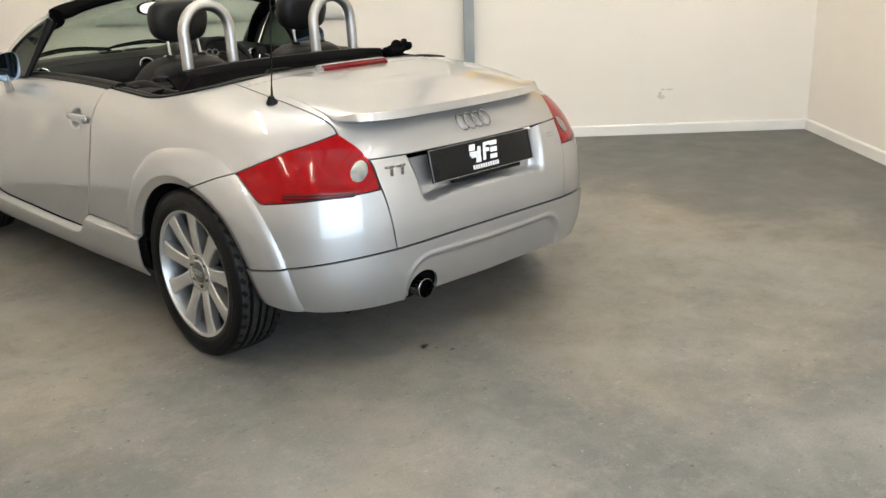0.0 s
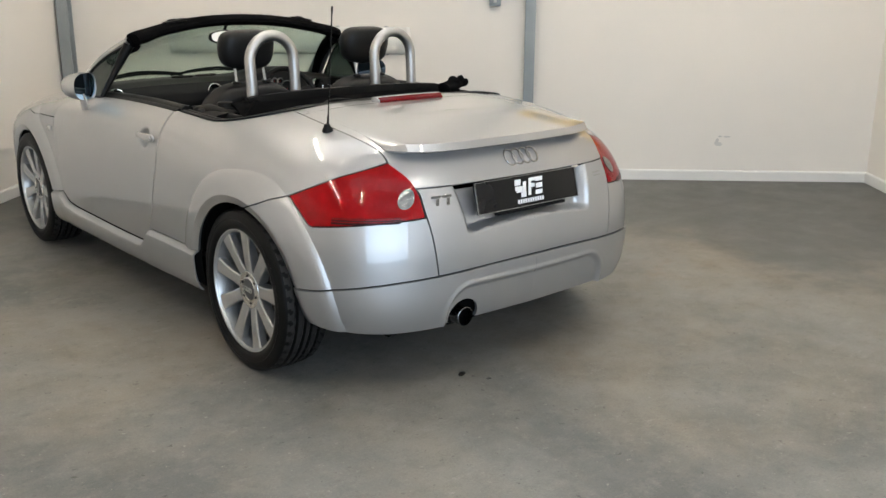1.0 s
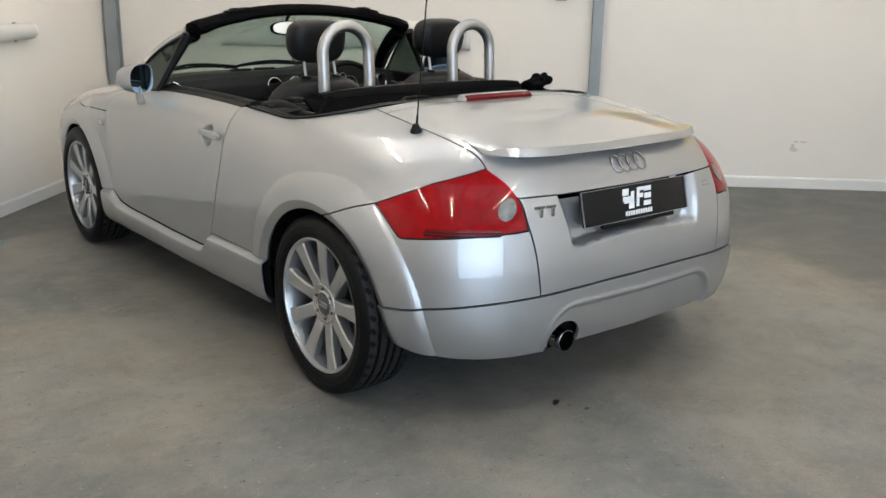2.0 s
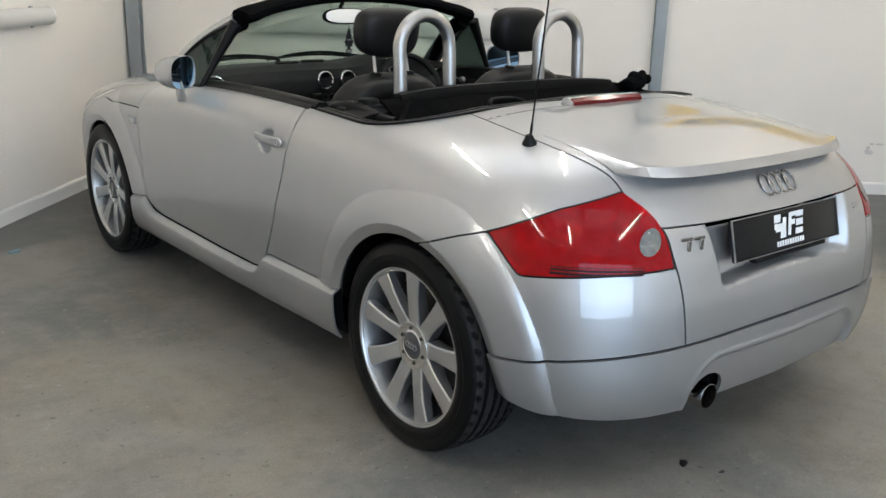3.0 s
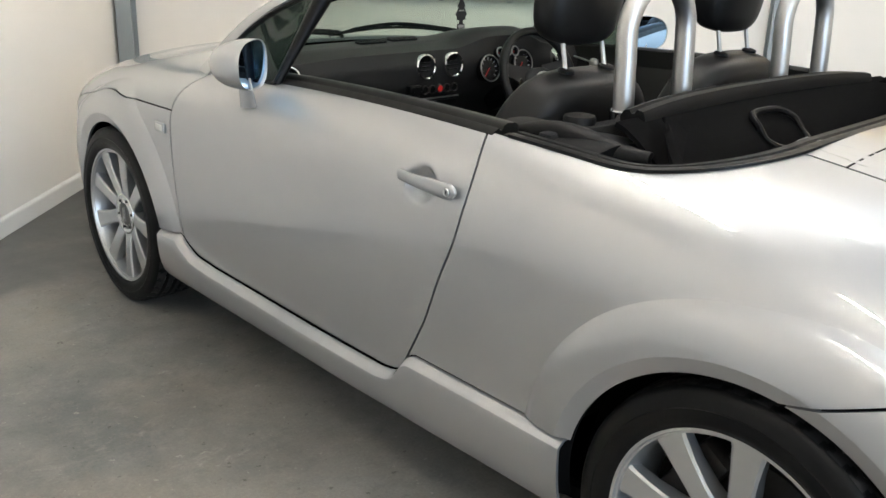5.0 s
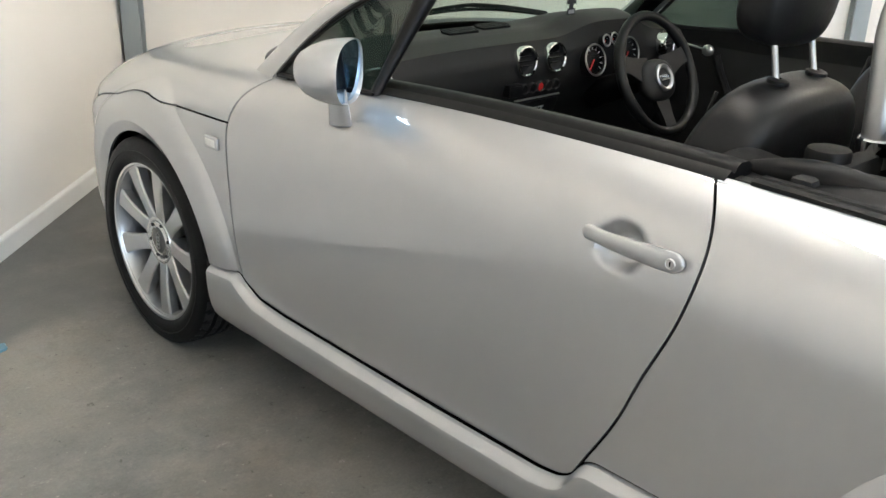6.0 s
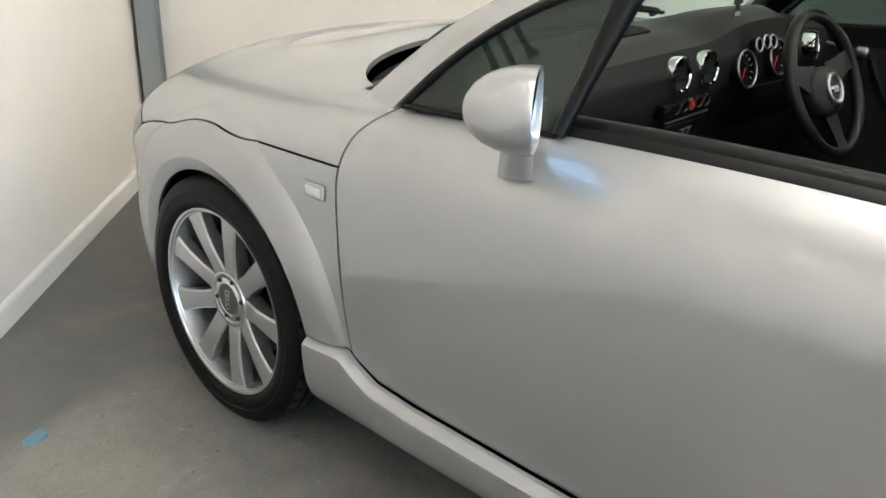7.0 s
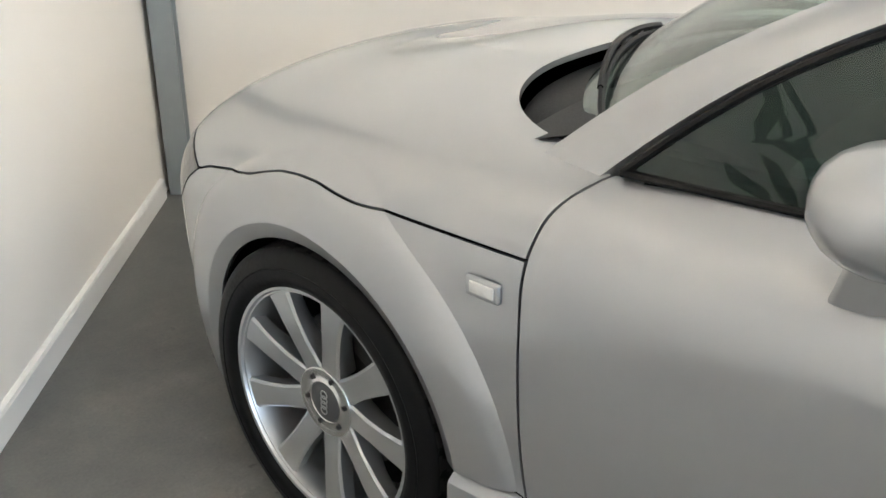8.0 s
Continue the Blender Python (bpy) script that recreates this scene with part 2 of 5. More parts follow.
RED_DEEP = node_mat("dark_red_reflector", (.66, .30, .28), .28, .45, .3, .0003, 140, .12, 60)
RED_SOLID = node_mat("deep_red_lens", (.11, .002, .004), .16, 0, 0, 0, 160, .1, 30, .25)
RED_DARK = node_mat("smoked_red_lens", (.016, .001, .002), .3, 0, 0, .0003, 200, 0, 4, .15)
CLEAR = node_mat("clear_ribbed_lens", (.15, .15, .145), .14, .75, .6, .004, 120, .7, 70)
PALE_LENS = node_mat("pale_clear_lens", (.62, .62, .60), .12, .1, .8, .0012, 160, .15, 60)
WHITE = node_mat("white_plastic", (.70, .69, .65), .35, 0, .2, 0, 50, .03, 10)
TUBE = glow_mat("fluorescent_tube", (1.0, .92, .80), 80)
PLATE_BLACK = node_mat("black_plate_acrylic", (.006, .006, .0065), .22, 0, .0, 0, 50, .1, 20, .2)
PLATE_WHITE = node_mat("white_print", (.80, .80, .80), .4)
YELLOW = node_mat("yellow_vinyl", (.80, .47, .03), .5, 0, 0, .0006, 8, .05, 2)
CHARCOAL = node_mat("charcoal_print", (.05, .05, .055), .5)
SMUDGE = node_mat("grey_wall_smudge", (.60, .58, .55), .8, 0, 0, 0, 50, .25, 18)
OIL = node_mat("oil_stain", (.02, .018, .016), .3, 0, 0, 0, 50, .3, 30)
BLUE_PLASTIC = node_mat("blue_film", (.10, .23, .31), .35, 0, .2, 0, 50, .2, 20)
HAZARD = node_mat("red_button", (.55, .02, .02), .35)
GREY_TEXT = node_mat("grey_print", (.25, .25, .25), .5)
TREE_INK = node_mat("black_card", (.01, .01, .012), .7)
HUB_GREY = node_mat("grey_centre_cap", (.07, .07, .07), .5, .2, 0, .0002, 200)
YARD = node_mat("yard_concrete", (.25, .245, .235), .85, 0, 0, .003, 30, .15, 1)


# ---- mesh helpers ----
def finish(me, material, sharp=38):
    me.materials.append(material)
    for p in me.polygons:
        p.use_smooth = True
    me.set_sharp_from_angle(angle=radians(sharp))
    return me


def part(name, bm, material, parent=None, label="", sharp=38):
    """Links a bmesh as one mesh object, under a thing or part where one is given."""
    me = bpy.data.meshes.new(name)
    bmesh.ops.recalc_face_normals(bm, faces=bm.faces) if len(bm.faces) < 4000 else None
    bm.to_mesh(me)
    bm.free()
    ob = new(name, finish(me, material, sharp))
    ob.parent = parent
    return tagged(ob, label)


def raw(name, verts, faces, material, parent=None, label="", sharp=38):
    me = bpy.data.meshes.new(name)
    me.from_pydata([tuple(map(float, v)) for v in verts], [], [tuple(map(int, f)) for f in faces])
    me.validate()
    ob = new(name, finish(me, material, sharp))
    ob.parent = parent
    return tagged(ob, label)


def box(bm, size, m=None, bevel=0.0, seg=2):
    """A box of that size, centred, with rounded edges, laid by m."""
    r = bmesh.ops.create_cube(bm, size=1)
    vs = r["verts"]
    bmesh.ops.scale(bm, vec=size, verts=vs)
    if bevel:
        es = {e for v in vs for e in v.link_edges}
        out = bmesh.ops.bevel(bm, geom=list(es), offset=bevel, segments=seg, profile=.5, affect="EDGES")
        vs = list({v for f in out["faces"] for v in f.verts} | {v for v in vs if v.is_valid})
    if m is not None:
        bmesh.ops.transform(bm, matrix=m, verts=vs)
    return vs


def ring_faces(rows, cols, wrap=True, caps=False, base=0):
    """Quads of a grid of rows x cols points, closed round the columns where wrap is set."""
    fs = []
    for i in range(rows - 1):
        for j in range(cols if wrap else cols - 1):
            k = (j + 1) % cols
            fs.append((base + i * cols + j, base + i * cols + k, base + (i + 1) * cols + k, base + (i + 1) * cols + j))
    if caps:
        fs.append(tuple(base + j for j in reversed(range(cols))))
        fs.append(tuple(base + (rows - 1) * cols + j for j in range(cols)))
    return fs


def add_mesh(bm, verts, faces):
    vs = [bm.verts.new(tuple(map(float, v))) for v in verts]
    for f in faces:
        try:
            bm.faces.new([vs[i] for i in f])
        except ValueError:
            pass
    return vs


def tube(bm, path, radius, seg=12, caps=True, closed=False):
    """A round bar along a path; radius may be one number or one a point."""
    path = [Vector(p) for p in path]
    n = len(path)
    rad = [radius] * n if isinstance(radius, (int, float)) else radius
    verts, up = [], None
    for i, p in enumerate(path):
        a, b = (path[i - 1], path[(i + 1) % n]) if closed else (path[max(i - 1, 0)], path[min(i + 1, n - 1)])
        t = (b - a).normalized()
        if up is None:
            up = t.orthogonal().normalized()
        up = (up - t * up.dot(t)).normalized()
        side = t.cross(up)
        verts += [p + (up * math.cos(q) + side * math.sin(q)) * rad[i] for q in (2 * math.pi * k / seg for k in range(seg))]
    fs = ring_faces(n, seg, True, caps and not closed)
    if closed:
        fs += [((n - 1) * seg + j, (n - 1) * seg + (j + 1) % seg, (j + 1) % seg, j) for j in range(seg)]
    return add_mesh(bm, verts, fs)


def sweep(bm, path, profile, out, up=Vector((0, 0, 1)), caps=True):
    """A closed profile (a, b) carried along a path; a points along out(i), b along up."""
    verts = []
    for i, p in enumerate(path):
        o = Vector(out(i)).normalized()
        verts += [Vector(p) + o * a + up * b for a, b in profile]
    return add_mesh(bm, verts, ring_faces(len(path), len(profile), True, caps))


def lathe(bm, profile, seg=48, axis="x", m=None, closed=False):
    """A profile of (along the axis, radius) turned round the axis."""
    verts = []
    for a, r in profile:
        for k in range(seg):
            q = 2 * math.pi * k / seg
            c, s = r * math.cos(q), r * math.sin(q)
            verts.append({"x": (a, c, s), "y": (c, a, s), "z": (c, s, a)}[axis])
    if m is not None:
        verts = [m @ Vector(v) for v in verts]
    fs = ring_faces(len(profile), seg)
    if closed:
        n = len(profile)
        fs += [((n - 1) * seg + j, (n - 1) * seg + (j + 1) % seg, (j + 1) % seg, j) for j in range(seg)]
    return add_mesh(bm, verts, fs)


def pillow(bm, size, m, p=3.0, q=3.0, nu=28, nv=16, shape=None):
    """A rounded cushion: a superellipsoid with half sizes, p in plan and q upright; shape may bend its points."""
    def sp(c, e):
        return math.copysign(abs(c) ** (2 / e), c)
    verts = []
    for i in range(nv + 1):
        b = -math.pi / 2 + math.pi * i / nv
        for k in range(nu):
            a = 2 * math.pi * k / nu
            v = Vector((size[0] * sp(math.cos(b), q) * sp(math.cos(a), p), size[1] * sp(math.cos(b), q) * sp(math.sin(a), p), size[2] * sp(math.sin(b), q)))
            verts.append(m @ (shape(v) if shape else v))
    return add_mesh(bm, verts, ring_faces(nv + 1, nu))


def empty(name, label, category, group="", at=(0, 0, 0)):
    ob = new(name)
    ob.location = at
    ob.empty_display_size = .1
    return tagged(ob, label, category, group)


def quad_sheet(bm, fn, nu, nv, thick=0.0, wrap=False):
    """A sheet fn(a, b), a and b in 0..1; thick: its depth against the sheet's normal."""
    g = [[Vector(fn(i / nu, j / nv)) for j in range(nv + 1)] for i in range(nu + 1)]
    verts = [p for r in g for p in r]
    n = nv + 1
    faces = [(i * n + j, (i + 1) * n + j, (i + 1) * n + j + 1, i * n + j + 1) for i in range(nu) for j in range(nv)]
    if thick:
        back = []
        for i in range(nu + 1):
            for j in range(nv + 1):
                du = g[min(i + 1, nu)][j] - g[max(i - 1, 0)][j]
                dv = g[i][min(j + 1, nv)] - g[i][max(j - 1, 0)]
                back.append(g[i][j] - du.cross(dv).normalized() * thick)
        k = len(verts)
        verts += back
        faces += [(k + d, k + c, k + b, k + a) for a, b, c, d in faces[:]]
        rim = [i * n for i in range(nu + 1)] + [nu * n + j for j in range(1, n)] + [i * n + nv for i in range(nu - 1, -1, -1)] + [j for j in range(nv - 1, 0, -1)]
        faces += [(rim[i], rim[(i + 1) % len(rim)], k + rim[(i + 1) % len(rim)], k + rim[i]) for i in range(len(rim))]
    return add_mesh(bm, verts, faces)


# ---- the car's skin as one smooth surface, from which its panels are cut ----
def spline(ts, vs):
    """A natural cubic spline through (ts, vs) as a vectorised function."""
    ts, vs = np.array(ts, float), np.array(vs, float)
    n, h = len(ts), np.diff(ts)
    a, b = np.eye(n), np.zeros(n)
    for i in range(1, n - 1):
        a[i, i - 1:i + 2] = h[i - 1], 2 * (h[i - 1] + h[i]), h[i]
        b[i] = 6 * ((vs[i + 1] - vs[i]) / h[i] - (vs[i] - vs[i - 1]) / h[i - 1])
    m = np.linalg.solve(a, b)

    def at(t):
        t = np.clip(np.asarray(t, float), ts[0], ts[-1])
        i = np.clip(np.searchsorted(ts, t, side="right") - 1, 0, n - 2)
        d, hi = t - ts[i], h[i]
        return vs[i] + d * ((vs[i + 1] - vs[i]) / hi - hi * (2 * m[i] + m[i + 1]) / 6) + m[i] / 2 * d**2 + (m[i + 1] - m[i]) / (6 * hi) * d**3
    return at


def smooth(a, b, t):
    k = np.clip((np.asarray(t, float) - a) / (b - a), 0, 1)
    return k * k * (3 - 2 * k)


AXLE_F, AXLE_Z, ARCH, RIM = 2.427, 0.317, 0.338, 0.033
ARCHES = ((0, .338, .462), (AXLE_F, .329, .473))
# plan outline of the near side, from the tail's middle to the nose's
OUT_X = [0, -.30, -.52, -.68, -.775, -.838, -.864, -.870, -.871, -.868, -.866, -.862, -.836, -.75, -.575, -.30, 0]
OUT_Y = [-.70, -.688, -.655, -.575, -.46, -.25, 0, .35, .90, 1.60, 2.10, 2.45, 2.76, 3.0, 3.15, 3.25, 3.28]
_step = np.r_[0, np.cumsum(np.hypot(np.diff(OUT_X), np.diff(OUT_Y)))]
ARC = _step[-1]
out_x, out_y = spline(_step, OUT_X), spline(_step, OUT_Y)
rise_0 = spline(_step, [.42, .42, .42, .43, .46, .53, .60, .67, .72, .72, .68, .63, .59, .55, .52, .50, .50])
power = spline(_step, [2.6, 2.6, 2.6, 2.65, 2.8, 3.1, 3.4, 3.4, 3.3, 3.2, 3.0, 2.8, 2.9, 3.0, 2.8, 2.6, 2.6])
low = spline(_step, [.265, .265, .262, .262, .272, .305, .25, .19, .19, .19, .19, .19, .19, .19, .19, .19, .19])
crest = spline([-.2, 0, .5, 1.2, 1.9, 2.2, 2.5, 2.85], [.955, .968, .985, .985, .945, .91, .872, .812])


def skin(u, v, lift=0.0):
    """Points of the skin: u metres along the plan outline, v 0..1 from the lower edge to the widest line, 1..2 from there to the ridge."""
    u, v = np.asarray(u, float), np.asarray(v, float)
    px, py = out_x(u), out_y(u)
    e = 1e-3
    tx, ty = out_x(u + e) - out_x(u - e), out_y(u + e) - out_y(u - e)
    ln = np.hypot(tx, ty) + 1e-12
    nx, ny = -ty / ln, tx / ln
    k = 0.06
    sy = -.2 + k * np.logaddexp(0, (py + .2) / k)
    sy = 2.85 - k * np.logaddexp(0, (2.85 - sy) / k)
    z0, n = rise_0(u), power(u)
    a = np.clip(v - 1, 0, 1) * math.pi / 2
    c = np.where(v > 1, np.abs(np.cos(a)) ** (2 / n), 1 - .045 * np.clip(1 - v, 0, 1) ** 2.5)
    s = np.abs(np.sin(a)) ** (2 / n)
    zb = low(u)
    z = np.where(v > 1, z0 + (crest(sy) - z0) * s, zb + (z0 - zb) * v)
    z = z + np.where(v > 1, .022 * smooth(2.15, 2.6, sy) * (1 - c * c) ** 2, 0)
    x, y = px * c, sy + (py - sy) * c
    off = np.zeros_like(z) + lift
    for ay, arch, flare in ARCHES:
        r = np.hypot(y - ay, np.maximum(z - AXLE_Z, 0))
        edge = flare + .028 * smooth(.05, -.25, y)
        d = np.maximum(edge - r, 0)
        bulge = .021 * (1 - np.exp(-d / .022)) - .017 * np.clip((arch + RIM - r) / RIM, 0, 1)
        off = off + bulge * smooth(1.75, 1.3, v)
    return x + nx * off * np.where(v > 1, c, 1), y + ny * off, z


# ---- cutting panels out of the skin ----
NU, NL, NT = 500, 34, 124
GU = np.r_[np.linspace(0, .52, 120, endpoint=False), np.linspace(.52, ARC, NU - 60)]
_t = np.linspace(0, 1, NT)
GV = np.r_[np.linspace(0, 1, NL, endpoint=False), 1 + _t ** (1.8 - .8 * _t)]
UU, VV = np.meshgrid(GU, GV, indexing="ij")
PX, PY, PZ = skin(UU, VV)
_du = [np.gradient(a, GU, axis=0) for a in (PX, PY, PZ)]
_dv = [np.gradient(a, GV, axis=1) for a in (PX, PY, PZ)]
_E, _F, _G = (sum(a * b for a, b in zip(p, q)) for p, q in ((_du, _du), (_du, _dv), (_dv, _dv)))


def metric(f):
    """The field f on the skin's grid, scaled to about metres near its zero line."""
    fu, fv = np.gradient(f, GU, axis=0), np.gradient(f, GV, axis=1)
    det = np.maximum(_E * _G - _F**2, 1e-9)
    return f / np.sqrt(np.maximum((_G * fu**2 - 2 * _F * fu * fv + _E * fv**2) / det, 1e-4))


def cut(fields, gap=0.0024):
    """The skin where all fields exceed the gap: lists of (u, v) and faces, the cut edges exact."""
    fs = [(f if f is F_ARCH else metric(f)) - gap for f in fields]
    gu, gv = GU.tolist(), GV.tolist()
    inside = np.min(fs, axis=0)
    quad_max = np.minimum.reduce([np.maximum.reduce([f[:-1, :-1], f[1:, :-1], f[1:, 1:], f[:-1, 1:]]) for f in fs])
    quad_min = np.minimum.reduce([inside[:-1, :-1], inside[1:, :-1], inside[1:, 1:], inside[:-1, 1:]])
    index, uv, faces = {}, [], []

    def vert(key, u, v):
        if key not in index:
            index[key] = len(uv)
            uv.append((u, v))
        return index[key]
    for i, j in np.argwhere(quad_max > 0).tolist():
        corners = [(i, j), (i + 1, j), (i + 1, j + 1), (i, j + 1)]
        if quad_min[i, j] > 0:
            faces.append([vert((a, b), gu[a], gv[b]) for a, b in corners])
            continue
        poly = [(gu[a], gv[b], [f[a, b] for f in fs]) for a, b in corners]
        on_grid = {(gu[a], gv[b]): (a, b) for a, b in corners}
        for k in range(len(fs)):
            res = []
            for a in range(len(poly)):
                p, q = poly[a], poly[(a + 1) % len(poly)]
                if p[2][k] > 0:
                    res.append(p)
                if (p[2][k] > 0) != (q[2][k] > 0):
                    w = p[2][k] / (p[2][k] - q[2][k])
                    res.append((p[0] + w * (q[0] - p[0]), p[1] + w * (q[1] - p[1]), [x + w * (y - x) for x, y in zip(p[2], q[2])]))
            poly = res
            if len(poly) < 3:
                break
        if len(poly) >= 3:
            ids = []
            for u, v, _ in poly:
                n = vert(on_grid.get((u, v), (round(u, 6), round(v, 6))), u, v)
                if not ids or ids[-1] != n:
                    ids.append(n)
            if len(set(ids)) == len(ids) and len(ids) >= 3:
                faces.append(ids)
    return np.array(uv), faces


def half(fields, lift, depth, gap, push, split, open_mid):
    """Points and faces of one half's panel, with turned-in edges; split: a field along whose zero line the skin is creased."""
    if split is None:
        uv, faces = cut(fields, gap)
    else:
        uv, faces = np.zeros((0, 2)), []
        for more in ([split + gap], [gap - split, F_RIM + gap], [gap - F_RIM]):
            uv2, faces2 = cut(fields + more, gap)
            if len(uv2):
                faces = faces + [[k + len(uv) for k in f] for f in faces2]
                uv = np.r_[uv, uv2]
    pts = np.stack(skin(uv[:, 0], uv[:, 1], lift), 1)
    e = 1e-3
    du = np.stack(skin(np.minimum(uv[:, 0] + e, ARC), uv[:, 1], lift), 1) - np.stack(skin(np.maximum(uv[:, 0] - e, 0), uv[:, 1], lift), 1)
    dv = np.stack(skin(uv[:, 0], np.minimum(uv[:, 1] + e, 1.9999), lift), 1) - np.stack(skin(uv[:, 0], np.maximum(uv[:, 1] - e, 0), lift), 1)
    nrm = np.cross(dv, du)
    nrm /= np.linalg.norm(nrm, axis=1)[:, None] + 1e-12
    nrm *= np.where((nrm[:, :1] * pts[:, :1] + nrm[:, 1:2] * (pts[:, 1:2] - 1.3) * .3 + nrm[:, 2:] * .5) < 0, -1, 1)
    if push is not None:
        pts = pts + nrm * push(uv[:, 0], uv[:, 1], *pts.T)[:, None]
    crease = np.minimum(np.abs(flare_field(pts[:, 1], pts[:, 2])), np.abs(rim_field(pts[:, 1], pts[:, 2]))) < 6e-4 if split is not None else np.zeros(len(pts), bool)
    count = {}
    for f in faces:
        for a, b in zip(f, f[1:] + f[:1]):
            count[(min(a, b), max(a, b))] = count.get((min(a, b), max(a, b)), 0) + 1
    verts, polys = list(pts), [list(f) for f in faces]
    top, low_ = {}, {}
    for f in faces:
        for a, b in zip(f, f[1:] + f[:1]):
            if count[(min(a, b), max(a, b))] > 1 or (crease[a] and crease[b]) or (open_mid and abs(pts[a][0]) < 1e-4 and abs(pts[b][0]) < 1e-4):
                continue
            for k in (a, b):
                if k not in top:
                    top[k] = len(verts)
                    verts.append(pts[k])
                    low_[k] = len(verts)
                    verts.append(pts[k] - nrm[k] * depth)
            polys.append([top[b], top[a], low_[a], low_[b]])
    return np.array(verts), polys


def panel(name, fields, material, parent, side=-1, lift=0.0, depth=0.012, gap=0.0026, label="", push=None, split=None, far=None):
    """A body panel. side -1: the near side, 1: the far side, 0: both halves in one; far: the fields of the other half where it differs."""
    verts, polys = half(fields, lift, depth, gap, push, split, side == 0)
    if side == 0:
        v2, p2 = half(far, lift, depth, gap, push, split, True) if far is not None else (verts, polys)
        n = len(verts)
        polys = polys + [[k + n for k in reversed(f)] for f in p2]
        verts = np.r_[verts, v2 * [-1, 1, 1]]
        mids = [i for i in range(len(verts)) if abs(verts[i][0]) < 1e-4]
        seen, same = {}, {}
        for i in mids:
            same[i] = seen.setdefault((round(verts[i][1], 4), round(verts[i][2], 4), i < n and 0), i) if i < n else seen.get((round(verts[i][1], 4), round(verts[i][2], 4), 0), i)
        polys = [[same.get(k, k) for k in f] for f in polys]
        polys = [f for f in polys if len(set(f)) == len(f)]
    elif side == 1:
        verts = verts * [-1, 1, 1]
        polys = [f[::-1] for f in polys]
    return raw(name, verts, polys, material, parent, label, 50)


def flare_field(y, z):
    """Positive outside the wheel-arch flares."""
    r = [np.hypot(y - ay, np.maximum(z - AXLE_Z, 0)) - flare - .028 * smooth(.05, -.25, y) for ay, arch, flare in ARCHES]
    return np.minimum(*r)


def rim_field(y, z):
    """Positive outside the turned-in rims of the wheel arches."""
    r = [np.hypot(y - ay, np.maximum(z - AXLE_Z, 0)) - arch - RIM for ay, arch, flare in ARCHES]
    return np.minimum(*r)


# boundaries on the skin
def broken(ts, vs):
    """Straight pieces through the points, lightly rounded at the bends."""
    def at(t):
        t = np.asarray(t, float)
        return sum(np.interp(t + o, ts, vs) for o in (-.008, -.004, 0, .004, .008)) / 5
    return at


def arch_out():
    return np.minimum(*[np.hypot(PY - ay, np.maximum(PZ - AXLE_Z, 0)) - arch for ay, arch, flare in ARCHES])


door_back = spline([.30, .383, .51, .605, .69, .77, .82, .85, .89, .914, .935, 1.02], [.872, .828, .758, .720, .682, .656, .649, .653, .676, .702, .730, .80])
door_front = spline([.30, .375, .551, .70, .759, .80, .841, .88, .92, 1.0], [1.925, 1.94, 1.957, 1.96, 1.958, 1.954, 1.942, 1.896, 1.82, 1.70])
skirt_top = broken([0, .437, .80, .822, .848, .875, .92, 1.2, 1.75, 1.86, 1.925, 1.95, 2.3], [.402, .402, .399, .388, .347, .333, .326, .322, .323, .330, .358, .376, .345])
bonnet_edge = broken([3.0, 3.279, 3.434, 3.63, 3.69, 3.744, 3.80, 3.855, 3.90, 3.936, 3.99, 4.047, 4.11, 4.158, 4.20, 4.254, 4.305, 4.36], [.772, .769, .763, .754, .755, .757, .754, .747, .735, .723, .712, .702, .690, .673, .683, .692, .698, .70])
lamp_under = broken([3.9, 4.158, 4.20, 4.254, 4.305, 4.40, 4.62, 5.2], [.8, .673, .645, .594, .562, .548, .565, .57])
lid_edge = spline([0, 1.02, 1.211, 1.30, 1.361, 1.43, 1.50, 1.535, 1.609, 1.68, 1.726, 1.80, 2.0], [.42, .45, .494, .525, .553, .635, .705, .735, .862, 1.16, 1.44, 2.0, 3.0])
bumper_seam = spline([0, .148, .45, .649, .834, 1.0, 1.4], [.467, .466, .457, .446, .424, .41, .39])
under = broken([.40, .509, .716, .90, .922, .974, 1.033, 1.10, 1.195, 1.5], [.668, .663, .651, .637, .636, .681, .727, .708, .672, .57])
over = broken([.45, .597, .708, .87, 1.033, 1.10, 1.195, 1.27, 1.31, 1.5, 1.6, 4.6], [.86, .85, .838, .796, .727, .708, .672, .647, .55, .1, 0, 0])
lamp_in = spline([.60, .663, .752, .80, .838, .87], [.492, .509, .553, .615, .708, .80])

CK_BACK, CK_FRONT, CK_HALF = .132, 2.315, .748


def cockpit_out(x, y):
    """Distance outside the cockpit's rounded opening."""
    mid, hy = (CK_BACK + CK_FRONT) / 2, (CK_FRONT - CK_BACK) / 2
    r = np.where(y > mid, .43, .275)
    qx, qy = np.abs(x) - CK_HALF + .040 * smooth(1.90, 2.0, y) + r, np.abs(y - mid) - hy + r
    return np.hypot(np.maximum(qx, 0), np.maximum(qy, 0)) + np.minimum(np.maximum(qx, qy), 0) - r


def deck_z(x, y):
    """The skin's height at plan point x, y between the ends."""
    u = np.interp(y, GY, GU)
    w, z0, n = np.abs(out_x(u)), rise_0(u), power(u)
    c = np.clip(np.abs(x) / w, 0, 1)
    return z0 + (crest(y) - z0) * (1 - c**n) ** (1 / n)


GY = out_y(GU)


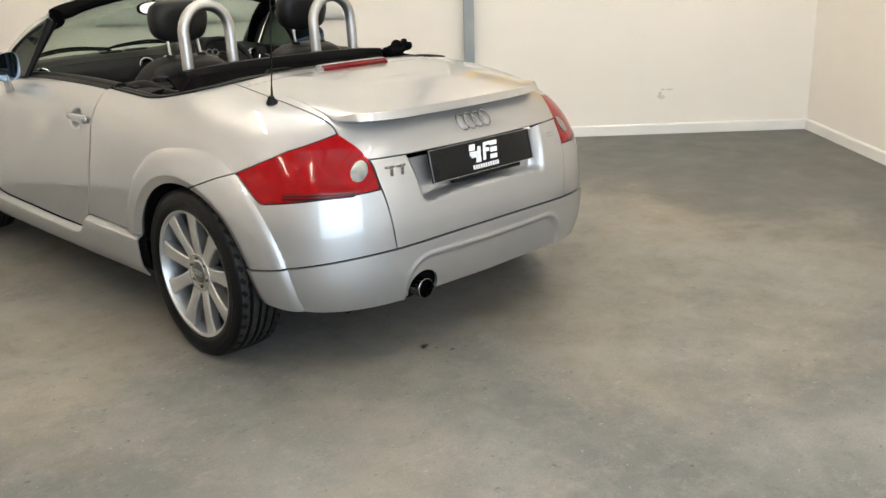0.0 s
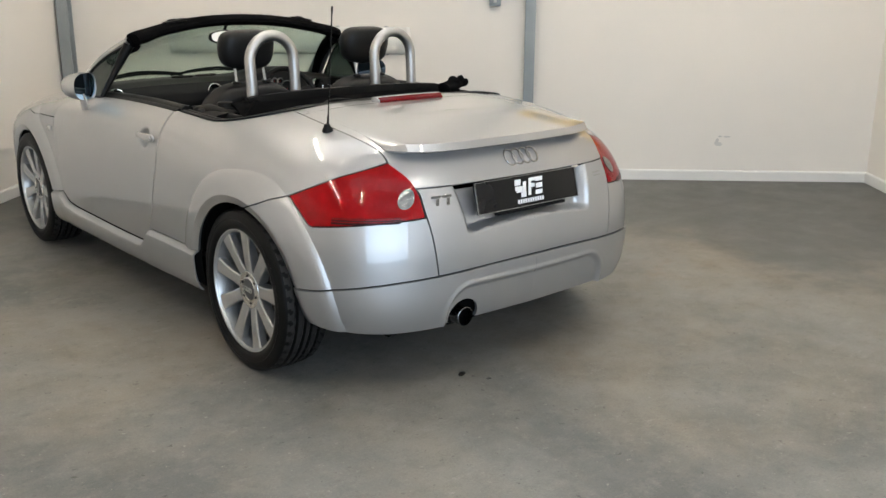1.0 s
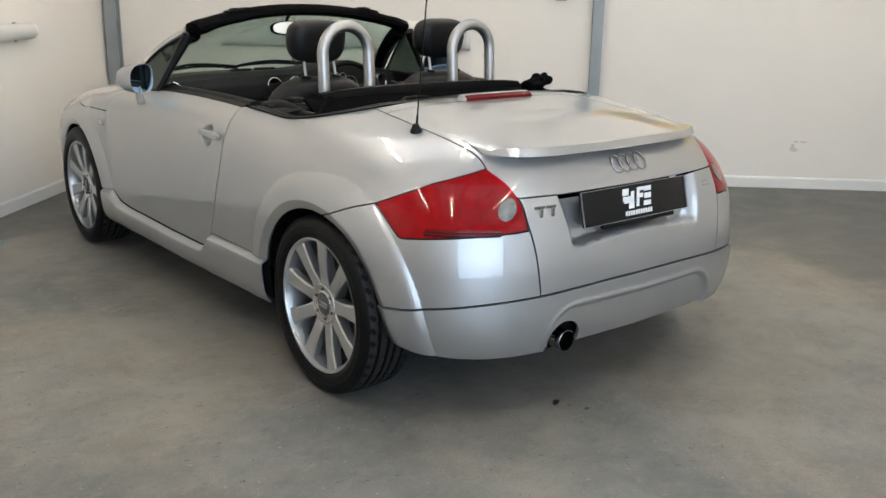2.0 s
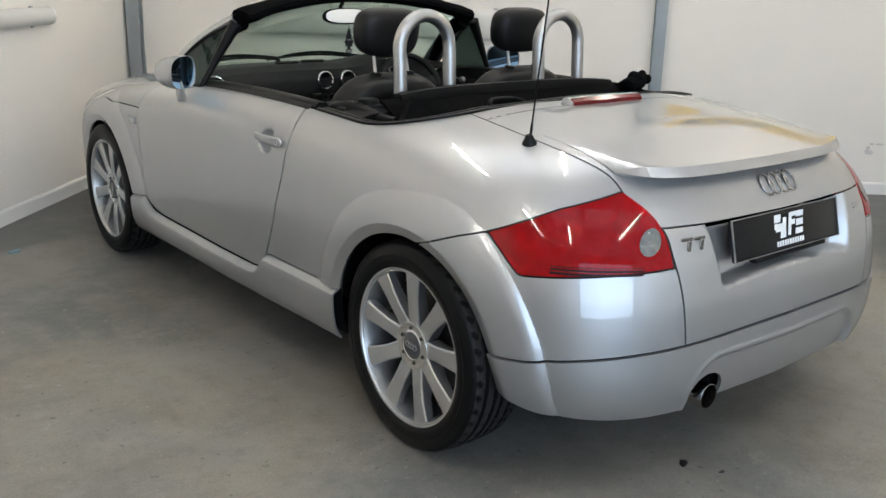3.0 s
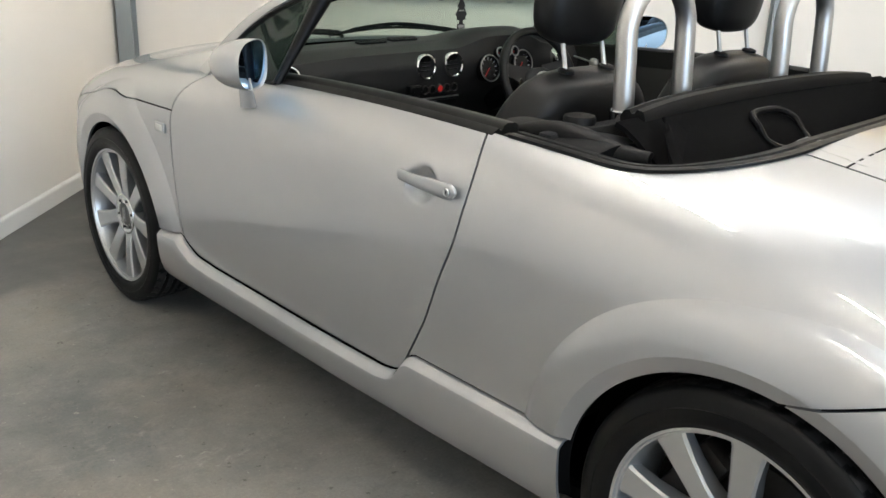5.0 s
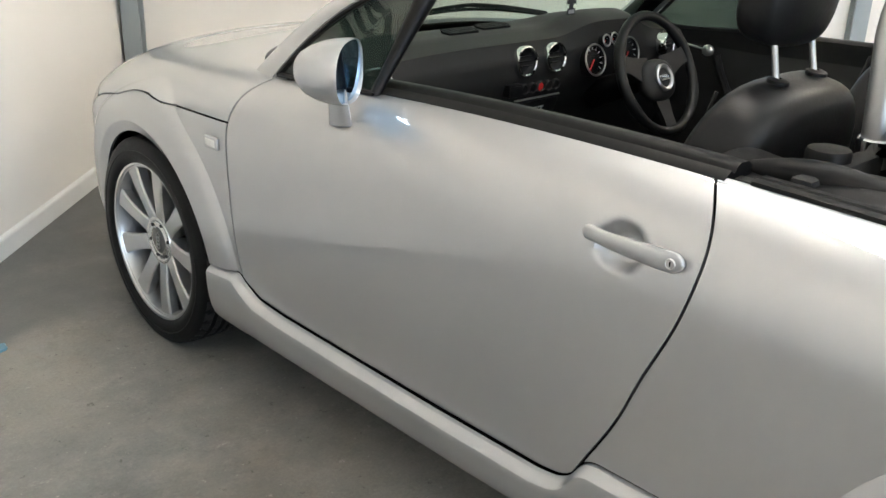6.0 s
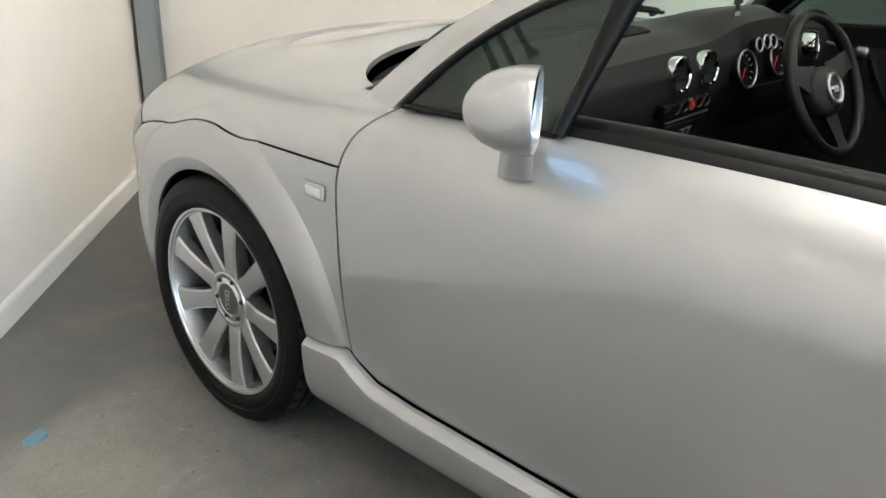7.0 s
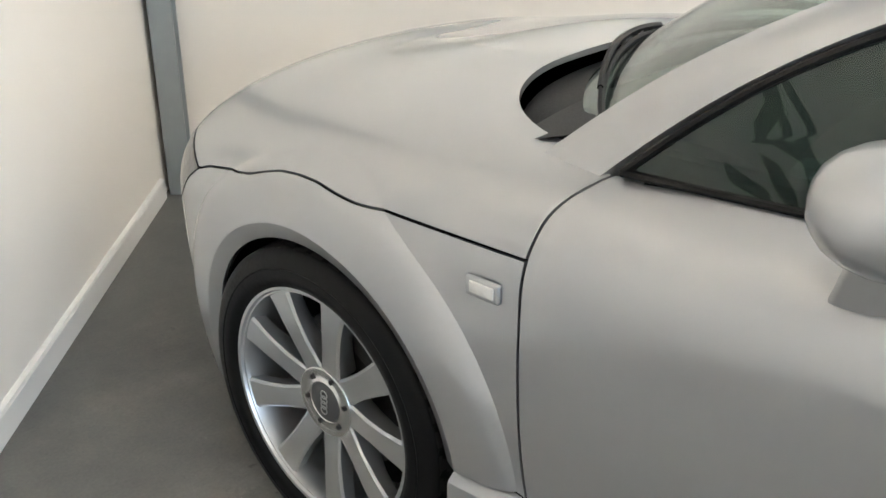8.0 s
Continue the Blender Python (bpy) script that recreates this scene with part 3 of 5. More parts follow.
F_ARCH, F_COCK = arch_out(), cockpit_out(PX, PY)
F_SKIRT = PZ - skirt_top(PY)
F_LID = lid_edge(VV) - UU
F_SEAM = PZ - bumper_seam(UU)
F_BONNET = PZ - bonnet_edge(UU)
F_DB, F_DF = PY - door_back(PZ), door_front(PZ) - PY
F_LAMP = [over(UU) - PZ, PZ - under(UU), UU - lamp_in(PZ), 1.033 - UU]
F_TAIL = PY + .02
F_FLARE = flare_field(PY, PZ)
F_RIM = rim_field(PY, PZ)


# ---- the room ----
def wall_slab(name, a, b, z0, z1, thick, material, label):
    """A wall from plan point a to b with its inner face on that line and its thickness outside."""
    d = (b - a).normalized()
    n = Vector((d.y, -d.x))
    if n.dot(Vector((0.5, -1)) - a) > 0:
        n = -n
    bm = bmesh.new()
    pts = [a, b, b + n * thick, a + n * thick]
    add_mesh(bm, [(p.x, p.y, z) for z in (z0, z1) for p in pts], [(0, 1, 2, 3), (7, 6, 5, 4), (0, 4, 5, 1), (1, 5, 6, 2), (2, 6, 7, 3), (3, 7, 4, 0)])
    return tagged(part(name, bm, material), label, "wall", kind="structure")


def slab(name, pts, z0, z1, material, label, category):
    bm = bmesh.new()
    n = len(pts)
    add_mesh(bm, [(p.x, p.y, z) for z in (z0, z1) for p in pts], [tuple(range(n)), tuple(range(2 * n - 1, n - 1, -1))] + [(i, (i + 1) % n, n + (i + 1) % n, n + i) for i in range(n)])
    return tagged(part(name, bm, material), label, category, kind="structure")


T = .2
_ctr = (CORNER_AB + CORNER_BC + CORNER_CD + CORNER_AD) / 4
_big = [c + (c - _ctr).normalized() * .35 for c in (CORNER_AB, CORNER_BC, CORNER_CD, CORNER_AD)]
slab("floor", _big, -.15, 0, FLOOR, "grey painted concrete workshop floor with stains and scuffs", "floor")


def holed_ceiling():
    """One ceiling board with two rooflight openings, each crossed by bars."""
    bm = bmesh.new()

    def block(b0, b1, a0, a1, z0=HEIGHT, z1=HEIGHT + .15):
        pts = [plan(b, a) for b, a in ((b0, a0), (b1, a0), (b1, a1), (b0, a1))]
        add_mesh(bm, [(p.x, p.y, z) for z in (z0, z1) for p in pts], [(0, 1, 2, 3), (7, 6, 5, 4), (0, 4, 5, 1), (1, 5, 6, 2), (2, 6, 7, 3), (3, 7, 4, 0)])
    lo_b, hi_b, lo_a = -.3, 6.5, -.3
    for n, (b, a, wb, wa) in enumerate(ROOFLIGHTS):
        block(lo_b, hi_b, lo_a, a - wa / 2)
        block(lo_b, b - wb / 2, a - wa / 2, a + wa / 2)
        block(b + wb / 2, hi_b, a - wa / 2, a + wa / 2)
        for k in (1, 2, 3):
            c = b - wb / 2 + wb * k / 4
            block(c - .05, c + .05, a - wa / 2, a + wa / 2, HEIGHT, HEIGHT + .06)
        lo_a = a + wa / 2
    block(lo_b, hi_b, lo_a, 8.4)
    return part("ceiling", bm, CEIL)


tagged(holed_ceiling(), "off-white boarded workshop ceiling with two barred rooflights", "ceiling", kind="structure")
for n, (b, a, wb, wa) in enumerate(ROOFLIGHTS):
    slab("window_%d" % (n + 1), [plan(b + i * (wb / 2 + .05), a + j * (wa / 2 + .05)) for i, j in ((-1, -1), (1, -1), (1, 1), (-1, 1))], HEIGHT + .152, HEIGHT + .158, WHITE, "white translucent rooflight sheet over the ceiling", "rooflight")
wall_slab("wall_near_side", CORNER_AD, CORNER_AB, 0, HEIGHT, T, WALL, "plain off-white painted wall")
wall_slab("wall_far", CORNER_AB, CORNER_BC, 0, HEIGHT, T, WALL, "plain off-white painted wall behind the car")
wall_slab("wall_right", CORNER_BC, CORNER_CD, 0, HEIGHT, T, WALL, "plain cream painted side wall")
# back wall with the open shutter
_w = (CORNER_CD - CORNER_AD).length
_oa, _ob = _mid - _d * DOOR_HALF, _mid + _d * DOOR_HALF
wall_slab("wall_back_1", CORNER_AD, _oa, 0, HEIGHT, T, WALL, "off-white wall beside the open shutter")
wall_slab("wall_back_2", _ob, CORNER_CD, 0, HEIGHT, T, WALL, "off-white wall beside the open shutter")
wall_slab("wall_back_3", _oa, _ob, 2.95, HEIGHT, T, WALL, "off-white lintel over the open shutter")
_out = -_in
slab("ground", [_mid + _d * s * 60 + _out * o for s, o in ((-1, .36), (1, .36), (1, 90), (-1, 90))], -.16, -.02, YARD, "pale concrete yard outside the shutter", "ground")


def skirting(name, a, b):
    d = (b - a).normalized()
    n = Vector((d.y, -d.x))
    if n.dot(Vector((0.5, -1)) - a) < 0:
        n = -n
    bm = bmesh.new()
    prof = [(0, .0), (.018, .0), (.018, .068), (.014, .076), (.004, .080), (0, .080)]
    sweep(bm, [Vector((p.x, p.y, 0)) for p in (a, b)], prof, lambda i: (n.x, n.y, 0))
    return tagged(part(name, bm, SKIRT, None, "", 20), "white painted skirting board along the wall", "skirting", kind="structure")


skirting("baseboard_near_side", CORNER_AB + DIR_A * .12, CORNER_AD)
skirting("baseboard_far", CORNER_AB + (CORNER_BC - CORNER_AB).normalized() * .1, CORNER_BC)
skirting("baseboard_right", CORNER_BC + Vector((-.678, -.734)) * .02, CORNER_CD)


def column(at, along, w, d, off):
    """A painted steel column of H section standing against the wall."""
    side = Vector((along.y, -along.x))
    bm = bmesh.new()
    t = .012
    for lo, hi, da, db in ((-w / 2, w / 2, off, off + t), (-w / 2, w / 2, off + d - t, off + d), (-t / 2, t / 2, off + t, off + d - t)):
        pts = [at + along * a + side * b for a, b in ((lo, da), (hi, da), (hi, db), (lo, db))]
        add_mesh(bm, [(p.x, p.y, z) for z in (0, HEIGHT) for p in pts], [(0, 1, 2, 3), (7, 6, 5, 4), (0, 4, 5, 1), (1, 5, 6, 2), (2, 6, 7, 3), (3, 7, 4, 0)])
    return part("steel_column", bm, STEEL)


_db = (CORNER_BC - CORNER_AB).normalized()
tagged(column(CORNER_AB + _db * .060, _db, .085, .085, .004), "grey painted steel column in the room's corner", "column", "steel columns", "structure")
tagged(column(CORNER_AB + _db * 3.585, _db, .075, .07, .004), "grey painted steel column against the white wall", "column", "steel columns", "structure")


def batten(name, a, b, out, height, depth, label, category):
    """A long wall batten with a rounded diffuser, end caps and clips."""
    root = empty(name, label, category, at=(a + b) / 2)
    c = root.location.copy()
    d = (b - a).normalized()
    h = height / 2
    prof = [(0, -h * .8), (depth * .35, -h)] + [(depth * (.35 + .65 * math.sin(q)), -h * math.cos(q)) for q in (math.pi * k / 10 for k in range(1, 10))] + [(depth * .35, h), (0, h * .8)]
    bm = bmesh.new()
    sweep(bm, [a - c + d * .03, b - c - d * .03], prof, lambda i: out)
    part("diffuser", bm, WHITE, root)
    for p in (a, b):
        bm = bmesh.new()
        q = p - c
        inward = d if p is a else -d
        path = [q + inward * k for k in (0, .006, .03)]
        verts = []
        for k, s in zip(path, (.80, 1.0, 1.04)):
            verts += [k + Vector(out) * (x * (.9 + .1 * s) if x else 0) + Vector((0, 0, z * s)) for x, z in prof]
        add_mesh(bm, verts, ring_faces(3, len(prof), True, True))
        part("end_cap", bm, SKIRT, root)
    n = max(2, int((b - a).length / .35))
    for i in range(n):
        for s in (-1, 1):
            bm = bmesh.new()
            box(bm, (.03, .012, .016), Matrix.Translation(a - c + d * ((i + .5) / n * (b - a).length) + Vector(out) * depth * .35 + Vector((0, 0, s * h * 1.0))) @ Matrix.Rotation(math.atan2(d.y, d.x), 4, "Z"), .003, 1)
            part("clip", bm, BRUSHED, root)
    return root


_na = Vector((-DIR_A.y, DIR_A.x))
if _na.dot(Vector((0.5, -1)) - CORNER_AB) < 0:
    _na = -_na
_nb = Vector((_db.y, -_db.x))
batten("light_batten", on_a(1.08, .004, 1.075), on_a(2.6, .004, 1.075), (_na.x, _na.y, 0), .10, .075, "unlit white plastic light batten fixed low on the wall", "light fitting")
batten("wall_heater", on_b(.85, .004, 1.045), on_b(2.69, .004, 1.045), (_nb.x, _nb.y, 0), .2, .06, "long white enamelled panel heater fixed to the wall", "heater")

# switch box beside the column
box_root = empty("switch_box", "grey metal switch box with a white rocker on the wall", "switch", at=on_b(3.32, .004, 1.345))
_rz = Matrix.Rotation(math.atan2(_db.y, _db.x), 4, "Z")
bm = bmesh.new()
box(bm, (.085, .045, .085), Matrix.Translation((_nb.x * .023, _nb.y * .023, 0)) @ _rz, .006)
part("back_box", bm, STEEL, box_root)
bm = bmesh.new()
box(bm, (.022, .012, .034), Matrix.Translation((_nb.x * .049, _nb.y * .049, 0)) @ _rz, .003)
part("rocker", bm, WHITE, box_root)

# yellow banner higher on the far wall, seen only in the boot lid's shine
banner = empty("wall_banner", "yellow vinyl banner with a dark printed panel", "banner", at=on_b(4.75, .004, 1.82))
bm = bmesh.new()
box(bm, (2.0, .006, .56), Matrix.Translation((_nb.x * .004, _nb.y * .004, 0)) @ _rz, .002, 1)
part("sheet", bm, YELLOW, banner)
bm = bmesh.new()
box(bm, (.72, .004, .36), Matrix.Translation(-_db.to_3d() * .51 + Vector((_nb.x * .01, _nb.y * .01, 0))) @ _rz)
part("printed_panel", bm, CHARCOAL, banner)
for k in (-.66, -.36):
    bm = bmesh.new()
    box(bm, (.12, .004, .20), Matrix.Translation(_db.to_3d() * k + Vector((_nb.x * .015, _nb.y * .015, 0))) @ _rz)
    part("printed_shape", bm, YELLOW, banner)
bm = bmesh.new()
box(bm, (.75, .004, .07), Matrix.Translation(_db.to_3d() * .35 + Vector((_nb.x * .01, _nb.y * .01, .02))) @ _rz)
part("printed_bar", bm, CHARCOAL, banner)


# printed sign high on the near-side wall, seen only in the car's glass
sign = empty("wall_sign", "dark printed shapes in a row on the off-white wall", "sign", at=on_a(2.75, .004, 1.68))
_ra = Matrix.Rotation(math.atan2(DIR_A.y, DIR_A.x), 4, "Z")
for k in range(11):
    bm = bmesh.new()
    c = DIR_A.to_3d() * (-1.0 + .2 * k) + Vector((_na.x, _na.y, 0)) * .003
    box(bm, (.045, .005, .34), Matrix.Translation(c - DIR_A.to_3d() * .05) @ _ra)
    for z in ((.14, 0), (.14, 0, -.14), (.14, -.14))[k % 3]:
        box(bm, (.10, .005, .055), Matrix.Translation(c + DIR_A.to_3d() * .022 + Vector((0, 0, z))) @ _ra)
    part("printed_shape", bm, CHARCOAL, sign)


# ceiling lights: bare tubes under white trays, in three rows along the room
def ceiling_light(at, turn):
    root = empty("ceiling_light", "white tray light with one lit fluorescent tube", "ceiling light", "ceiling lights", at)
    bm = bmesh.new()
    box(bm, (1.56, .16, .05), Matrix.Translation((0, 0, -.025)), .008)
    part("tray", bm, WHITE, root)
    bm = bmesh.new()
    tube(bm, [(-.74, 0, -.068), (.74, 0, -.068)], .013, 10)
    part("tube", bm, TUBE, root)
    root.matrix_basis = pose(*at, 0, 0, turn)
    return root


_turn = math.degrees(math.atan2(DIR_A.y, DIR_A.x))
_first = None
for row, cols in ((1.75, (2.5, 5.4)), (2.85, (2.25, 6.1)), (4.6, (1.3, 5.3))):
    for col in cols:
        p = CORNER_AB + _db * row + DIR_A * col
        if _first is None:
            _first = ceiling_light((p.x, p.y, HEIGHT), _turn)
        else:
            copy_thing(_first, pose(p.x, p.y, HEIGHT, 0, 0, _turn))


def smudge(along, z, r, seed):
    """A small scuffed grey mark on the far wall."""
    rnd = random.Random(seed)
    bm = bmesh.new()
    for k in range(7):
        c = Vector((rnd.uniform(-r, r), 0, rnd.uniform(-r, r) * .8))
        n, w, h = 9, rnd.uniform(.25, .6) * r, rnd.uniform(.12, .4) * r
        pts = [(c.x + w * rnd.uniform(.6, 1.1) * math.cos(2 * math.pi * i / n), c.z + h * rnd.uniform(.6, 1.1) * math.sin(2 * math.pi * i / n)) for i in range(n)]
        off = .0006 + .0002 * k
        add_mesh(bm, [(x, -y, z_) for y in (0, off) for x, z_ in pts], ring_faces(2, n, True, True))
    ob = part("scuff_mark", bm, SMUDGE)
    ob.matrix_basis = Matrix.Translation(on_b(along, .0, z)) @ _rz
    return tagged(ob, "small grey scuff mark on the white wall", "stain", kind="structure")


smudge(5.1, .31, .055, 4)


# ---- the car: body ----
car = empty("car", "silver two-seat roadster with its black roof folded down", "car")
END_F = 4.32 - UU
side_fields = {
    "door": [F_DB, F_DF, F_SKIRT, F_COCK],
    "front_wing": [-F_DF, -F_BONNET, lamp_under(UU) - PZ, F_ARCH, F_SKIRT + 2 * np.maximum(0, PY - 2.15), END_F, PY - 1.6],
    "quarter_panel": [-F_DB, -F_LID, F_COCK, F_SKIRT + 2 * np.maximum(0, .1 - PY), F_ARCH, PZ - over(UU)],
}
doors = {}


def side_skirt(side):
    """The sill cover: a bright ledge under the door, a crisp edge, a face that tucks under."""
    prof = [(-.012, .0004), (-.003, .0016), (.005, .0070), (.0125, .0135), (.0155, .0175), (.0165, .022), (.016, .045), (.0135, .075), (.008, .105), (-.002, .13), (-.018, .15)]

    def at(i, j):
        y = .343 + (2.076 - .343) * i
        f = j * (len(prof) - 1)
        k = min(int(f), len(prof) - 2)
        o, d = (prof[k][c] + (prof[k + 1][c] - prof[k][c]) * (f - k) for c in (0, 1))
        top = float(skirt_top(y))
        z = top - d * (top - float(np.interp(y, [.3, .6, 1.1, 1.9], [.232, .226, .212, .200]))) / .15 if d > .0225 else top - d
        u = float(np.interp(y, GY, GU))
        w = abs(float(out_x(u)))
        return (side * (w + o), y, z)
    bm = bmesh.new()
    quad_sheet(bm, at, 150, len(prof) - 1, .006)
    return part("side_skirt", bm, PAINT, car, "silver sill cover below the door", 24)


def door_push(u, v, x, y, z):
    """The round scoop behind the handle."""
    d = np.hypot((y - .792) / .047, (z - .803) / .044)
    return -.026 * smooth(1.0, .62, d)


for side in (-1, 1):
    for name, fields in side_fields.items():
        ob = panel(name, fields, PAINT, car, side, push=door_push if name == "door" else None, split=None if name == "door" else F_FLARE)
        if name == "door":
            doors[side] = ob
    side_skirt(side)
    panel("rear_bumper_cover", [F_SEAM, under(UU) - PZ, -F_LID, F_ARCH, 1.45 - UU], PAINT, car, side, split=F_FLARE, label="silver corner of the rear bumper")
panel("bonnet", [F_BONNET, -F_DF, F_COCK, END_F + 1, PY - 1.7], PAINT, car, 0, label="silver bonnet")
panel("front_bumper", [-END_F, -F_BONNET, np.maximum(lamp_under(UU) - PZ, UU - 4.66)], PAINT, car, 0)
for side in (-1, 1):
    panel("head_lamp", [-F_BONNET, PZ - lamp_under(UU), 4.66 - UU, UU - 4.1], CLEAR, car, side, depth=.03, label="clear glass head lamp")
PLATE_TOP = .757
panel("boot_lid", [F_LID, PZ - PLATE_TOP, .050 - PY, 2.2 - UU], PAINT, car, 0, label="silver boot lid")
panel("rear_deck", [F_LID, PY - .050, F_COCK, 2.2 - UU], PAINT, car, 0, label="silver strip between boot lid and roof well")


def plate_dent(u, v, x, y, z):
    """The number plate's recess in the tail panel."""
    a = smooth(.350, .302, np.abs(x) + .16 * (.75 - z)) * smooth(.606, .634, z + .02 * (np.abs(x) / .3) ** 2)
    return -.050 * a


panel("tail_panel", [F_LID, F_SEAM, PLATE_TOP - PZ], PAINT, car, 0, push=plate_dent, label="silver tail panel with the plate recess")


def valance(u, v, x, y, z):
    """The lower bumper stands a little proud, with a sunken field along its middle."""
    qx, qz = np.abs(x) - .405 + .10, z - .398 + .10
    d = np.hypot(np.maximum(qx, 0), np.maximum(qz, 0)) + np.minimum(np.maximum(qx, qz), 0) - .10
    return .006 - .013 * smooth(.012, -.010, d) + .003 * np.exp(-((d - .012) / .009) ** 2)


_notch = np.hypot(PX + .33, (PZ - .285)) - .062
F_EXH = np.where(PY < -.4, _notch, 1.0)
LOW = [-F_SEAM, F_ARCH, 1.45 - UU, F_TAIL * -1]
panel("lower_bumper", LOW + [F_EXH], PAINT, car, 0, push=valance, split=F_FLARE, far=LOW, label="silver lower bumper")

# dark shell behind the panel gaps
F_UNDER = np.where((PY > .2) & (PY < 2.2), PZ - np.interp(PY, [.3, .6, 1.1, 1.9], [.262, .252, .240, .228]), 1.0)
panel("inner_shell", [F_UNDER, F_ARCH - .004, F_COCK - .02, np.maximum(np.maximum(UU - .43, PZ - .79), .54 - PZ), F_EXH - .01, np.hypot(PY - .792, PZ - .803) - .06], VOID, car, 0, lift=-.013, depth=.002, gap=0)

# arch liners and floor pan
for side in (-1, 1):
    for ay in (0, AXLE_F):
        bm = bmesh.new()
        n = 28
        prof = []
        for i in range(n + 1):
            q = math.pi * i / n
            r = ARCH + .012
            prof.append((ay - r * math.cos(q), AXLE_Z + r * math.sin(q)))
        prof = [(prof[0][0], .275)] + prof + [(prof[-1][0], .275)]
        k = [side * .855, side * .785, side * .52]
        add_mesh(bm, [(xx, y, z) for xx in k[1:] for y, z in prof], [(i, i + 1, len(prof) + i + 1, len(prof) + i) for i in range(len(prof) - 1)])
        bm.faces.new([bm.verts[:][len(prof) + i] for i in range(len(prof))]) if not bm.verts.ensure_lookup_table() else None
        part("arch_liner", bm, VOID, car)
bm = bmesh.new()
box(bm, (1.02, 3.5, .05), Matrix.Translation((0, 1.3, .2)), .01, 1)
box(bm, (1.5, 1.7, .05), Matrix.Translation((0, 1.2, .2)), .01, 1)
part("floor_pan", bm, VOID, car)

# ---- wheels ----
def build_wheel():
    """One wheel, its face towards -x, at the origin: rim with its parts under it."""
    bm = bmesh.new()
    lathe(bm, [(.105, .205), (.10, .232), (.09, .236), (.08, .222), (.03, .214), (-.06, .219), (-.085, .226), (-.0865, .240), (-.0915, .2425), (-.0925, .2385), (-.091, .232), (-.080, .227), (.0, .222), (.09, .215)], 72)
    rim = part("wheel", bm, ALLOY, None, "silver nine-spoke alloy wheel")
    n = 9
    for i in range(n):
        q = 2 * math.pi * i / n + .16
        bm = bmesh.new()
        secs = []
        for r, w, face, deep in ((.045, .030, -.062, -.03), (.075, .0255, -.066, -.02), (.12, .0235, -.073, -.032), (.17, .0265, -.0785, -.045), (.21, .031, -.0805, -.05), (.231, .036, -.082, -.052)):
            secs.append([(face + .004, r, -w), (face, r, -w * .80), (face - .0005, r, 0), (face, r, w * .80), (face + .004, r, w), (deep, r, w * .86), (deep, r, -w * .86)])
        m = Matrix.Rotation(q, 4, "X")
        add_mesh(bm, [m @ Vector(p) for s in secs for p in s], ring_faces(len(secs), 7, True, True))
        part("spoke", bm, ALLOY, rim, sharp=30)
    bm = bmesh.new()
    lathe(bm, [(-.02, .001), (-.02, .074), (-.060, .074), (-.0675, .071), (-.0685, .068), (-.066, .060), (-.0655, .046), (-.068, .0425), (-.066, .0405), (-.066, .001)], 48)
    part("hub", bm, POLISHED, rim, "bright turned hub ring")
    bm = bmesh.new()
    lathe(bm, [(-.062, .0405), (-.0675, .0395), (-.069, .036), (-.0695, .001)], 36)
    part("centre_cap", bm, HUB_GREY, rim, "grey centre cap")
    bm = bmesh.new()
    for k in range(4):
        c = (k - 1.5) * .0115
        tube(bm, [(-.0702, c + .0085 * math.cos(a), .0085 * math.sin(a)) for a in (2 * math.pi * j / 14 for j in range(14))], .0013, 5, closed=True)
    part("emblem", bm, BRUSHED, rim)
    for i in range(6):
        q = 2 * math.pi * i / 6 + .3
        bm = bmesh.new()
        lathe(bm, [(-.063, .0052), (-.0685, .0050), (-.0690, .0035), (-.0665, .0028), (-.0665, .0001)], 12, m=Matrix.Translation((0, .0535 * math.cos(q), .0535 * math.sin(q))))
        part("bolt", bm, DUSTY, rim)
    # tyre with grooves round it and slanted slots at the shoulders
    prof = []
    for a, r in ((.094, .236), (.100, .250), (.102, .272), (.098, .296), (.088, .3085)):
        prof.append((a, r, 0))
    rows = 25
    for i in range(rows):
        a = .084 - .168 * i / (rows - 1)
        prof.append((a, .3165 - .0055 * (abs(a) / .084) ** 3, 1))
    for a, r in ((-.088, .3085), (-.0935, .302), (-.0975, .292), (-.1015, .276), (-.1003, .2735), (-.1015, .262), (-.100, .250), (-.096, .2445), (-.092, .237)):
        prof.append((a, r, 0))
    seg, verts = 264, []
    for a, r, tread in prof:
        for k in range(seg):
            rr = r
            if tread:
                groove = min(abs(a - g) for g in (-.048, -.016, .016, .048)) < .0042
                ph = (k + (abs(a) - .05) * 130 * (1 if a < 0 else -1)) % 6
                if groove:
                    rr -= .008
                elif (.053 < abs(a) < .080 and ph < 1.1) or (.020 < abs(a) < .044 and (ph + 3) % 6 < .9):
                    rr -= .0045
            q = 2 * math.pi * k / seg
            verts.append((a, rr * math.cos(q), rr * math.sin(q)))
    tyre = raw("tyre", verts, ring_faces(len(prof), seg), RUBBER, rim, "black low-profile road tyre", 30)
    tyre.data.materials.append(TREAD)
    for p in tyre.data.polygons:
        row = p.vertices[0] // seg
        p.material_index = 1 if 4 <= row < 30 and min(math.hypot(*tyre.data.vertices[v].co[1:]) for v in p.vertices) > .3095 else 0
    bm = bmesh.new()
    lathe(bm, [(.0, .04), (.0, .155), (.01, .157), (.022, .155), (.022, .04)], 48)
    part("brake_disc", bm, DUSTY, rim)
    bm = bmesh.new()
    box(bm, (.07, .07, .17), Matrix.Rotation(.5, 4, "X") @ Matrix.Translation((.01, .14, 0)), .012)
    part("brake_caliper", bm, DUSTY, rim)
    # added disc across the barrel, its near-black standing in for shade behind the spokes
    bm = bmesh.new()
